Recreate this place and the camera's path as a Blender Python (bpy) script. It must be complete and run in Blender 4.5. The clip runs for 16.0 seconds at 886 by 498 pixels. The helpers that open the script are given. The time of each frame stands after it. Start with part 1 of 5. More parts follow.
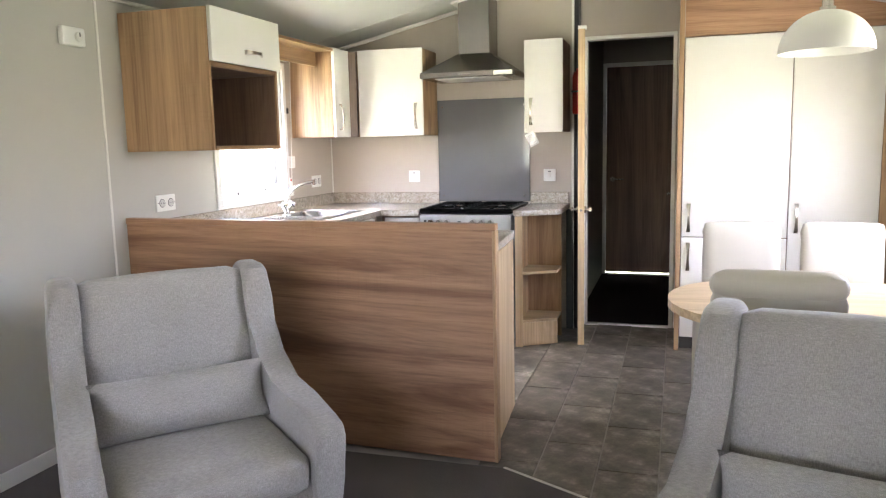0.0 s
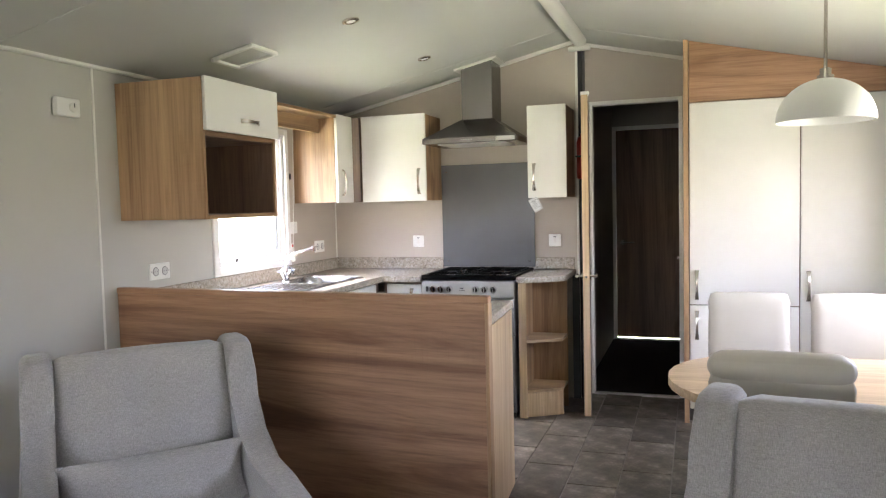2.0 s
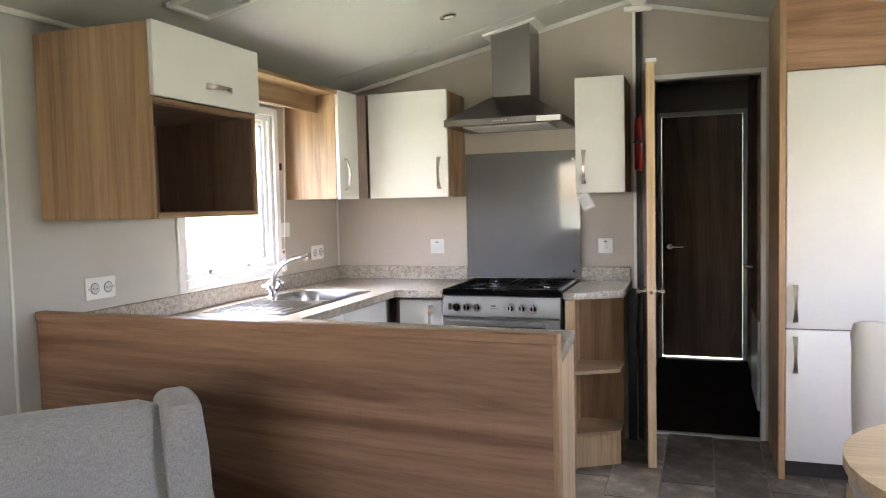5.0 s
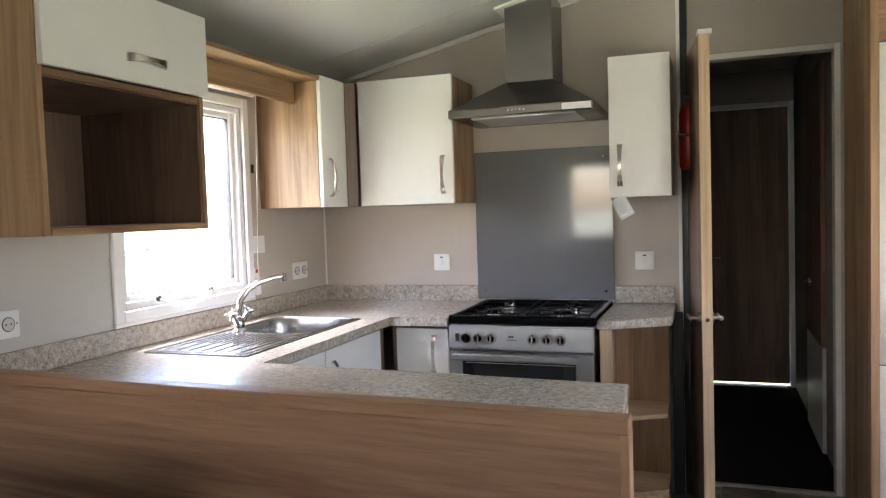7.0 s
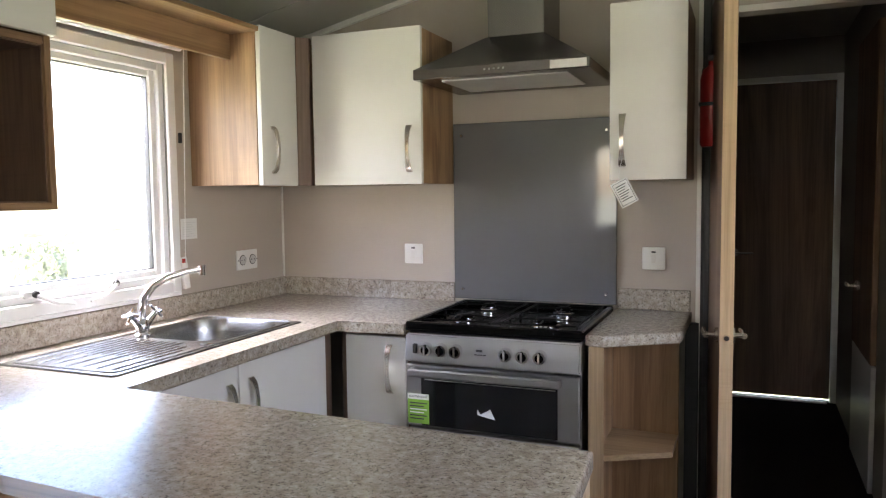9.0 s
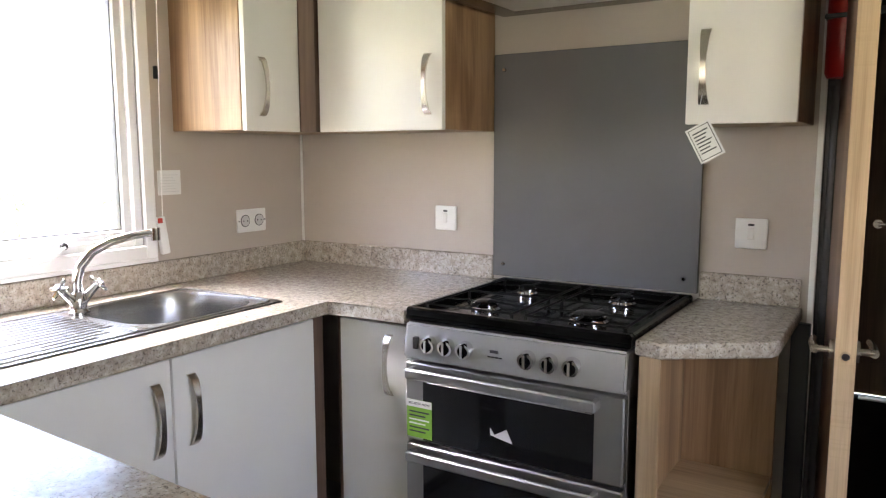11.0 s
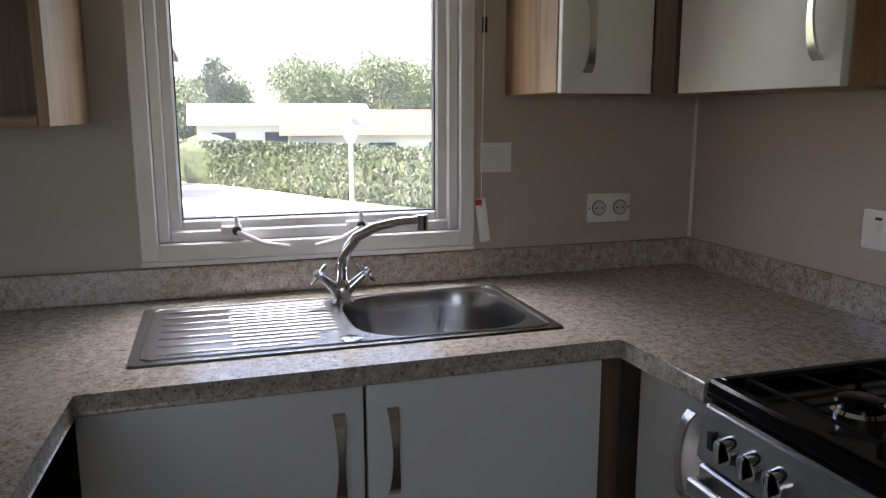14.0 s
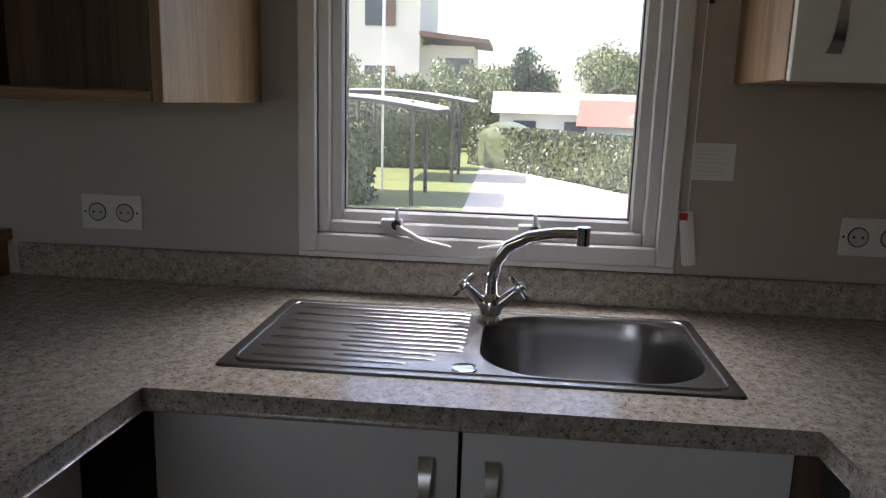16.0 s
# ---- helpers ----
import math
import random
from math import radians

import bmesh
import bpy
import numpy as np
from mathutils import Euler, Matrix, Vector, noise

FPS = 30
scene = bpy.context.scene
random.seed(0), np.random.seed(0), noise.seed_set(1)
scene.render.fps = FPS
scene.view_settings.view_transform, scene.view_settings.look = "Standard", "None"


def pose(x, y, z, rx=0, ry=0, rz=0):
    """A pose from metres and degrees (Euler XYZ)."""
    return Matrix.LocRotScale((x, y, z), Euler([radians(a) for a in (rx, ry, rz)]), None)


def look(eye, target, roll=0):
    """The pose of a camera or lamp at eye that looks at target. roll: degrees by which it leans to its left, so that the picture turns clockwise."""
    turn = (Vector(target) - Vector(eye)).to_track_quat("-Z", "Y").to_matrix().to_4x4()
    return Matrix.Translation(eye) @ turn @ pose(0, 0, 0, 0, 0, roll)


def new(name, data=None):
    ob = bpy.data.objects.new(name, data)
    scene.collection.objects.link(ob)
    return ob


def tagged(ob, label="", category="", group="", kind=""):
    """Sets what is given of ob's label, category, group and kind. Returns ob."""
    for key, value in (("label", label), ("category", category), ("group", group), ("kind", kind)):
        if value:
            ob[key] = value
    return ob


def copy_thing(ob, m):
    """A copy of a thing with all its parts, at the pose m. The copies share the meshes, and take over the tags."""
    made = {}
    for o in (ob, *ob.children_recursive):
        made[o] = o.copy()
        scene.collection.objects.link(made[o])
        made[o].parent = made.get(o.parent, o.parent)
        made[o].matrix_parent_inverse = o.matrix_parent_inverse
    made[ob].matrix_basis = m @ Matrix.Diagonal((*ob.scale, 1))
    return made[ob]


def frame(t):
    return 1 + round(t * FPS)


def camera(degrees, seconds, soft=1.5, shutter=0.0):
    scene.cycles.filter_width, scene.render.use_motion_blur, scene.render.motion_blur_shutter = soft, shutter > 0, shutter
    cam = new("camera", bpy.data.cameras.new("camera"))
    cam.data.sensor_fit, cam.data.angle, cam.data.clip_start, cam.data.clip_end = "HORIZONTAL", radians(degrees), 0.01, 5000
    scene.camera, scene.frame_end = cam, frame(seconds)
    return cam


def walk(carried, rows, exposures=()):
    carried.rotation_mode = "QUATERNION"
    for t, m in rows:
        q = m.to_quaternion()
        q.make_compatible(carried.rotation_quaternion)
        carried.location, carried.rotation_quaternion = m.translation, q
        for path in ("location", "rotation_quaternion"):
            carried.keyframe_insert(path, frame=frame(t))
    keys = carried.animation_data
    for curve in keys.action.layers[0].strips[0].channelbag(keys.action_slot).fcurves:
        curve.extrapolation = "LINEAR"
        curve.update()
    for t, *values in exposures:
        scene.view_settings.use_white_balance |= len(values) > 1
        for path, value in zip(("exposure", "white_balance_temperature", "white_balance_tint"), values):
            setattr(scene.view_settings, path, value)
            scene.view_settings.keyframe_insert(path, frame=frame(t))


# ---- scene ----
cam = camera(61.2, 16.0, soft=1.2)
PATH = [
    (0, (0.298, 0.251, 1.334), (-0.293, 2.141, 1.056), -1.3),
    (0.5, (0.331, 0.288, 1.356), (-0.279, 2.18, 1.135), -1.3),
    (1, (0.361, 0.301, 1.371), (-0.256, 2.197, 1.222), -1.0),
    (1.5, (0.385, 0.332, 1.374), (-0.238, 2.227, 1.238), -1.4),
    (2, (0.374, 0.38, 1.377), (-0.267, 2.27, 1.254), -1.4),
    (2.5, (0.36, 0.479, 1.36), (-0.332, 2.352, 1.249), -0.8),
    (3, (0.277, 0.616, 1.366), (-0.337, 2.516, 1.259), -2.0),
    (3.5, (0.202, 0.723, 1.364), (-0.423, 2.619, 1.241), -2.1),
    (4, (0.123, 0.897, 1.365), (-0.527, 2.785, 1.237), -2.3),
    (4.2, (0.095, 0.962, 1.363), (-0.562, 2.847, 1.248), -1.3),
    (6.3, (-0.219, 1.727, 1.353), (-0.884, 3.608, 1.224), -1.6),
    (6.5, (-0.234, 1.782, 1.363), (-0.903, 3.663, 1.243), -1.6),
    (7, (-0.26, 1.929, 1.358), (-0.935, 3.809, 1.258), -1.8),
    (7.5, (-0.293, 2.101, 1.363), (-0.979, 3.977, 1.26), -2.6),
    (8, (-0.266, 2.278, 1.356), (-0.957, 4.147, 1.188), -2.9),
    (8.5, (-0.218, 2.468, 1.369), (-0.969, 4.315, 1.221), -0.5),
    (8.7, (-0.216, 2.515, 1.359), (-0.966, 4.364, 1.212), -0.7),
    (10.8, (-0.195, 3.232, 1.343), (-1.179, 4.966, 1.173), 1.1),
    (11, (-0.192, 3.298, 1.327), (-1.234, 4.986, 1.072), -0.1),
    (11.5, (-0.202, 3.471, 1.31), (-1.367, 5.055, 0.941), -0.8),
    (12, (-0.223, 3.622, 1.33), (-1.518, 5.102, 0.965), -1.9),
    (12.5, (-0.224, 3.787, 1.334), (-1.745, 5.041, 0.998), -0.5),
    (13, (-0.205, 3.957, 1.34), (-1.903, 4.957, 1.0), -0.5),
    (13.5, (-0.273, 4.076, 1.323), (-2.052, 4.918, 0.972), -0.1),
    (14, (-0.315, 4.167, 1.348), (-2.195, 4.75, 0.994), -0.1),
    (14.5, (-0.368, 4.258, 1.353), (-2.314, 4.59, 1.031), 0.8),
    (15, (-0.404, 4.371, 1.348), (-2.375, 4.432, 1.01), 2.6),
    (15.5, (-0.464, 4.436, 1.34), (-2.428, 4.303, 0.983), 1.6),
    (16, (-0.557, 4.491, 1.345), (-2.51, 4.306, 0.957), 1.7),
]
EXPOSURES = [(t, ev, temp, 21) for t, ev, temp in (
    (0, 5.15, 6600), (1, 4.95, 6550), (2.5, 4.7, 6550), (4, 4.6, 6550), (6.5, 4.4, 6500), (8, 4.1, 6500), (8.5, 4.1, 6600), (11, 4.4, 6850),
    (11.5, 3.9, 6950), (12, 3.85, 6950), (12.5, 3.5, 6900), (13, 3.0, 6700), (13.5, 2.5, 6600), (14, 2.25, 6550), (14.5, 1.9, 6550), (16, 1.65, 6600))]
walk(cam, [(t, look(eye, target, roll)) for t, eye, target, roll in PATH], EXPOSURES)

# ---- world and light ----
world = bpy.data.worlds.new("sky")
scene.world = world
world.use_nodes = True
wn = world.node_tree
sky = wn.nodes.new("ShaderNodeTexSky")
sky.sky_type, sky.sun_disc = 'NISHITA', False
sky.sun_elevation, sky.sun_rotation = radians(55), radians(176)
sky.dust_density = 2.0
wn.nodes["Background"].inputs[1].default_value = SKY = 0.15
wn.links.new(sky.outputs[0], wn.nodes["Background"].inputs[0])
sun = new("sun", bpy.data.lights.new("sun", 'SUN'))
sun.data.energy, sun.data.angle, sun.data.color = 5.0, radians(0.6), (1, 0.95, 0.88)
# the sun stands high over the lounge end, past the kitchen window
sun.matrix_world = look((0.5, -7, 10), (0, 0, 0))


def window_light(name, x, y, z, w, h, target, power, col=(1, 0.98, 0.95)):
    ld = bpy.data.lights.new(name, 'AREA')
    ld.shape, ld.size, ld.size_y, ld.energy, ld.color = 'RECTANGLE', w, h, power, col
    ob = new(name, ld)
    ob.matrix_world = look((x, y, z), target)
    return ob


window_light("window_light_front", -0.35, -1.93, 1.405, 1.05, 0.45, (-0.5, 5, 1.0), 0.20)
window_light("window_light_dining", 1.47, 3.45, 1.40, 1.0, 0.6, (-2, 3.8, 0.4), 0.75)

# unseen area lamp added outside, above the kitchen window, to boost the high sky
window_light("sky_boost_kitchen", -2.95, 4.42, 2.65, 0.8, 0.7, (-1.75, 4.42, 0.95), 12.0, (0.96, 0.98, 1))

# ---- materials ----


def nodes_of(name):
    m = bpy.data.materials.new(name)
    m.use_nodes = True
    nt = m.node_tree
    return m, nt, nt.nodes["Principled BSDF"]


def ramp(nt, src, stops):
    r = nt.nodes.new("ShaderNodeValToRGB")
    el = r.color_ramp.elements
    while len(el) < len(stops):
        el.new(0.5)
    for e, (p, c) in zip(el, stops):
        e.position, e.color = p, (*c, 1)
    nt.links.new(src, r.inputs[0])
    return r.outputs[0]


def noise_at(nt, scale, stretch=(1, 1, 1), detail=4, rough=0.55, coord="Object", warp=0.0):
    tc = nt.nodes.new("ShaderNodeTexCoord")
    mp = nt.nodes.new("ShaderNodeMapping")
    mp.inputs["Scale"].default_value = stretch
    nz = nt.nodes.new("ShaderNodeTexNoise")
    nz.inputs["Scale"].default_value, nz.inputs["Detail"].default_value = scale, detail
    nz.inputs["Roughness"].default_value = rough
    nz.inputs["Distortion"].default_value = warp
    nt.links.new(tc.outputs[coord], mp.inputs[0])
    nt.links.new(mp.outputs[0], nz.inputs["Vector"])
    return nz.outputs["Fac"]


def mix(nt, a, b, fac=0.5, mode='MULTIPLY'):
    m = nt.nodes.new("ShaderNodeMix")
    m.data_type, m.blend_type = 'RGBA', mode
    for sock, v in ((m.inputs[6], a), (m.inputs[7], b)):
        if isinstance(v, tuple):
            sock.default_value = (*v, 1)
        else:
            nt.links.new(v, sock)
    if isinstance(fac, float):
        m.inputs[0].default_value = fac
    else:
        nt.links.new(fac, m.inputs[0])
    return m.outputs[2]


def bump(nt, bsdf, src, strength, dist=0.002):
    b = nt.nodes.new("ShaderNodeBump")
    b.inputs["Strength"].default_value, b.inputs["Distance"].default_value = strength, dist
    nt.links.new(src, b.inputs["Height"])
    nt.links.new(b.outputs[0], bsdf.inputs["Normal"])


def plain(name, col, rough, metal=0.0, var=0.06, scale=6, fine=0.05, fine_scale=250, spec=0.5, coat=0.0):
    """Painted, plastic or metal surface with faint clouding and fine relief."""
    m, nt, b = nodes_of(name)
    lo = tuple(c * (1 - var) for c in col)
    hi = tuple(min(1, c * (1 + var)) for c in col)
    nt.links.new(ramp(nt, noise_at(nt, scale), [(0.3, lo), (0.7, hi)]), b.inputs["Base Color"])
    b.inputs["Roughness"].default_value, b.inputs["Metallic"].default_value = rough, metal
    b.inputs["Specular IOR Level"].default_value = spec
    b.inputs["Coat Weight"].default_value = coat
    if fine:
        bump(nt, b, noise_at(nt, fine_scale), fine, 0.0008)
    return m


def wood(name, dark, light, axis, rough=0.45, scale=1.0):
    """Wood-grain laminate, the grain running along the axis 0, 1 or 2."""
    m, nt, b = nodes_of(name)
    st = [8.0, 8.0, 8.0]
    st[axis] = 0.55
    st2 = [55.0, 55.0, 55.0]
    st2[axis] = 1.4
    mid = tuple((a + c) / 2 for a, c in zip(dark, light))
    deep = tuple(a * 0.72 for a in dark)
    broad = ramp(nt, noise_at(nt, 0.42 * scale, tuple(st), 7, 0.66, warp=1.4), [(0.33, deep), (0.42, dark), (0.50, mid), (0.63, light)])
    fine = ramp(nt, noise_at(nt, 1.6 * scale, tuple(st2), 4, 0.65), [(0.32, (0.55, 0.50, 0.46)), (0.5, (0.93, 0.92, 0.91)), (0.64, (1.08, 1.08, 1.08))])
    # slow bands of tone from board to board
    st4 = [3.2, 3.2, 3.2]
    st4[axis] = 0.25
    band = ramp(nt, noise_at(nt, 1.0, tuple(st4), 2), [(0.32, (0.78, 0.76, 0.74)), (0.66, (1.1, 1.1, 1.1))])
    col = mix(nt, mix(nt, broad, fine, 0.5), band, 0.9)
    knots = ramp(nt, noise_at(nt, 2.1, tuple(3.0 if i != axis else 1.0 for i in range(3)), 1), [(0.66, (1, 1, 1)), (0.76, (0.62, 0.53, 0.46))])
    # short saw marks across the grain, in scattered patches
    st3 = [2.0, 2.0, 2.0]
    st3[axis] = 60.0
    saw = ramp(nt, noise_at(nt, 2.2, tuple(st3), 2), [(0.36, (0.80, 0.77, 0.74)), (0.46, (1, 1, 1))])
    patch = ramp(nt, noise_at(nt, 3.5, (1, 1, 1), 2), [(0.52, (0, 0, 0)), (0.64, (0.28, 0.28, 0.28))])
    col = mix(nt, col, saw, patch)
    nt.links.new(mix(nt, col, knots, 0.8), b.inputs["Base Color"])
    b.inputs["Roughness"].default_value = rough
    bump(nt, b, noise_at(nt, 1.6, tuple(st2), 3), 0.12, 0.001)
    return m


OAK_D, OAK_L = (0.22, 0.108, 0.054), (0.47, 0.272, 0.155)
oak_h = wood("oak_across", OAK_D, OAK_L, 0)
oak_v = wood("oak_upright", (0.275, 0.16, 0.082), (0.51, 0.33, 0.18), 2)
oak_y = wood("oak_deep", (0.275, 0.16, 0.082), (0.51, 0.33, 0.18), 1)
oak_pale = wood("oak_pale", (0.49, 0.345, 0.20), (0.66, 0.49, 0.31), 2)
oak_table = wood("oak_table", (0.49, 0.345, 0.20), (0.66, 0.49, 0.31), 0, 0.35)
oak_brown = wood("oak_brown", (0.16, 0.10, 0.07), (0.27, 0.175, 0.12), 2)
walnut = wood("walnut_door", (0.14, 0.08, 0.05), (0.27, 0.16, 0.10), 2, 0.5)
white_door = plain("cream_door", (0.80, 0.785, 0.74), 0.38, var=0.015, fine=0.08, fine_scale=400)
wall_lounge = plain("wall_pale", (0.50, 0.49, 0.455), 0.6, var=0.025, scale=2.5, fine=0.12, fine_scale=300)
wall_beige = plain("wall_beige", (0.49, 0.435, 0.375), 0.6, var=0.03, scale=2.5, fine=0.12, fine_scale=300)
ceiling_white = plain("ceiling_white", (0.56, 0.56, 0.535), 0.6, var=0.02, scale=2, fine=0.1)
trim_white = plain("trim_white", (0.78, 0.77, 0.73), 0.4, var=0.03)
upvc = plain("upvc_white", (0.80, 0.80, 0.79), 0.28, var=0.015, fine=0)
socket_white = plain("socket_white", (0.82, 0.82, 0.79), 0.3, var=0.01, fine=0)
socket_grey = plain("socket_grey", (0.60, 0.60, 0.585), 0.35, var=0.01, fine=0)
dark_slot = plain("dark_slot", (0.03, 0.03, 0.03), 0.5, fine=0)
nickel = plain("brushed_nickel", (0.62, 0.58, 0.52), 0.26, 1.0, var=0.05)
chrome = plain("chrome", (0.78, 0.78, 0.79), 0.07, 1.0, var=0.02, fine=0)
steel = plain("stainless_steel", (0.44, 0.44, 0.44), 0.40, 1.0, var=0.06, scale=9)
sink_steel = plain("sink_steel", (0.36, 0.355, 0.345), 0.27, 1.0, var=0.05, scale=12, fine=0.08, fine_scale=500)
hood_steel = plain("hood_steel", (0.25, 0.235, 0.225), 0.27, 1.0, var=0.05)
black_enamel = plain("black_enamel", (0.004, 0.004, 0.004), 0.14, var=0.1, fine=0, spec=0.12)
black_iron = plain("black_iron", (0.004, 0.004, 0.004), 0.6, spec=0.1, var=0.2)
oven_glass = plain("oven_glass", (0.008, 0.008, 0.009), 0.06, var=0.1, fine=0)
splash_grey = plain("grey_glass_panel", (0.150, 0.151, 0.154), 0.06, var=0.03, fine=0.0, coat=0.1, spec=0.4)
post_grey = plain("post_grey", (0.022, 0.022, 0.024), 0.4, var=0.1)
red_paint = plain("red_paint", (0.42, 0.018, 0.012), 0.3, var=0.05, fine=0)
cream_leather = plain("cream_leather", (0.42, 0.385, 0.32), 0.5, var=0.03, fine=0.25, fine_scale=180)
paper = plain("paper", (0.80, 0.80, 0.78), 0.7, var=0.02)
paper_green = plain("paper_green", (0.20, 0.42, 0.05), 0.6, var=0.05)
ink = plain("ink", (0.05, 0.05, 0.055), 0.7, fine=0)
red_ink = plain("red_ink", (0.5, 0.04, 0.03), 0.6, fine=0)
shade_white = plain("shade_white", (0.82, 0.82, 0.80), 0.4, var=0.01, fine=0)
plinth_dark = plain("plinth_dark", (0.03, 0.028, 0.026), 0.5)
alu = plain("aluminium", (0.72, 0.71, 0.69), 0.45, 1.0)


def stone_top():
    m, nt, b = nodes_of("speckled_worktop")
    base = ramp(nt, noise_at(nt, 50, (1, 1, 1), 5, 0.7), [(0.36, (0.31, 0.262, 0.21)), (0.5, (0.43, 0.378, 0.315)), (0.66, (0.54, 0.49, 0.425))])
    dots = ramp(nt, noise_at(nt, 170, (1, 1, 1), 3, 0.75), [(0.37, (0.10, 0.08, 0.07)), (0.45, (1, 1, 1))])
    pale = ramp(nt, noise_at(nt, 75, (1.1, 0.9, 1), 2, 0.6), [(0.62, (0, 0, 0)), (0.70, (0.14, 0.14, 0.135))])
    nt.links.new(mix(nt, mix(nt, base, dots, 0.74), pale, 0.9, 'ADD'), b.inputs["Base Color"])
    b.inputs["Roughness"].default_value = 0.22
    b.inputs["Specular IOR Level"].default_value = 0.8
    bump(nt, b, noise_at(nt, 260), 0.06, 0.0006)
    return m


worktop_mat = stone_top()


def fabric():
    m, nt, b = nodes_of("grey_weave")
    weave = mix(nt, ramp(nt, noise_at(nt, 60, (9, 9, 1.2), 2), [(0.3, (0.275, 0.256, 0.242)), (0.7, (0.395, 0.372, 0.352))]),
                ramp(nt, noise_at(nt, 60, (1.2, 1.2, 9), 2), [(0.3, (0.78, 0.78, 0.78)), (0.7, (1.1, 1.1, 1.1))]), 0.8)
    cloud = ramp(nt, noise_at(nt, 5), [(0.3, (0.9, 0.9, 0.9)), (0.7, (1, 1, 1))])
    nt.links.new(mix(nt, weave, cloud, 1.0), b.inputs["Base Color"])
    b.inputs["Roughness"].default_value = 0.95
    b.inputs["Sheen Weight"].default_value = 0.3
    b.inputs["Specular IOR Level"].default_value = 0.15
    bump(nt, b, noise_at(nt, 420, (1, 1, 1), 2), 0.5, 0.0015)
    return m


weave_grey = fabric()


def carpet_mat():
    m, nt, b = nodes_of("grey_carpet")
    c = mix(nt, ramp(nt, noise_at(nt, 320, (1, 1, 1), 2), [(0.3, (0.05, 0.045, 0.042)), (0.7, (0.17, 0.155, 0.145))]),
            ramp(nt, noise_at(nt, 4), [(0.3, (0.8, 0.8, 0.8)), (0.7, (1, 1, 1))]), 1.0)
    nt.links.new(c, b.inputs["Base Color"])
    b.inputs["Roughness"].default_value = 1.0
    b.inputs["Specular IOR Level"].default_value = 0.05
    bump(nt, b, noise_at(nt, 300, (1, 1, 1), 2), 0.9, 0.004)
    return m


carpet_grey = carpet_mat()


def tile_mat():
    m, nt, b = nodes_of("slate_vinyl")
    info = nt.nodes.new("ShaderNodeObjectInfo")
    tint = ramp(nt, info.outputs["Random"], [(0, (0.66, 0.66, 0.66)), (1, (1.2, 1.2, 1.2))])
    cl = ramp(nt, noise_at(nt, 7, (1, 1, 1), 6, 0.65), [(0.36, (0.078, 0.064, 0.052)), (0.52, (0.165, 0.142, 0.118)), (0.68, (0.36, 0.32, 0.27))])
    gr = ramp(nt, noise_at(nt, 60, (1, 1, 1), 4), [(0.3, (0.75, 0.75, 0.75)), (0.7, (1.1, 1.1, 1.1))])
    nt.links.new(mix(nt, mix(nt, cl, gr, 0.8), tint, 1.0), b.inputs["Base Color"])
    b.inputs["Roughness"].default_value = 0.42
    bump(nt, b, noise_at(nt, 40, (1, 1, 1), 5), 0.15, 0.002)
    return m


slate = tile_mat()
joint_mat = plain("tile_joint", (0.30, 0.28, 0.255), 0.7)


def glass_mat():
    """Clear pane with a thin, uneven film that scatters daylight, for smudges and glare haze."""
    m, nt, b = nodes_of("window_glass")
    b.inputs["Base Color"].default_value = (1, 1, 1, 1)
    b.inputs["Transmission Weight"].default_value = 1.0
    b.inputs["Roughness"].default_value = 0.0
    b.inputs["IOR"].default_value = 1.05
    smudge_haze = nt.nodes.new("ShaderNodeBsdfTranslucent")
    smudge_haze.inputs["Color"].default_value = (0.95, 0.95, 0.92, 1)
    film = ramp(nt, noise_at(nt, 5, (1, 1, 1), 3), [(0.35, (0.012, 0.012, 0.012)), (0.7, (0.038, 0.038, 0.038))])
    both = nt.nodes.new("ShaderNodeMixShader")
    nt.links.new(film, both.inputs[0])
    nt.links.new(b.outputs[0], both.inputs[1])
    nt.links.new(smudge_haze.outputs[0], both.inputs[2])
    nt.links.new(both.outputs[0], nt.nodes["Material Output"].inputs["Surface"])
    return m


pane_glass = glass_mat()


def leafy(name, dark, light):
    m, nt, b = nodes_of(name)
    nt.links.new(ramp(nt, noise_at(nt, 9, (1, 1, 1), 3), [(0.3, dark), (0.7, light)]), b.inputs["Base Color"])
    b.inputs["Roughness"].default_value = 0.4
    return m


hedge_leaf = leafy("hedge_leaf", (0.02, 0.035, 0.014), (0.13, 0.155, 0.07))
tree_leaf = leafy("tree_leaf", (0.08, 0.11, 0.05), (0.22, 0.26, 0.12))
grass_mat = leafy("grass", (0.10, 0.13, 0.045), (0.20, 0.23, 0.09))
path_mat = plain("pale_path", (0.62, 0.56, 0.45), 0.9, var=0.1, scale=1)
render_wall = plain("house_render", (0.80, 0.74, 0.60), 0.9, var=0.05, scale=1)
home_wall = plain("cabin_wall", (0.70, 0.68, 0.63), 0.8, var=0.05, scale=1)
roof_red = plain("roof_tiles", (0.24, 0.09, 0.065), 0.8, var=0.2, scale=4)
roof_white = plain("roof_pale", (0.72, 0.71, 0.68), 0.7, var=0.05)
canopy_cloth = plain("canopy_cloth", (0.70, 0.69, 0.66), 0.8, var=0.04)
pole_dark = plain("pole_dark", (0.06, 0.055, 0.05), 0.6)
bark = plain("bark", (0.14, 0.10, 0.07), 0.9, var=0.3)
fascia_brown = plain("fascia_brown", (0.16, 0.09, 0.06), 0.7)
dark_pane = plain("dark_pane", (0.05, 0.06, 0.07), 0.1, fine=0)

# corridor carpet and walls are darkened to stand in for its dim light
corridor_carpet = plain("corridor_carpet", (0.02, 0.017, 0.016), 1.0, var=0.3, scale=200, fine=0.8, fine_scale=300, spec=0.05)
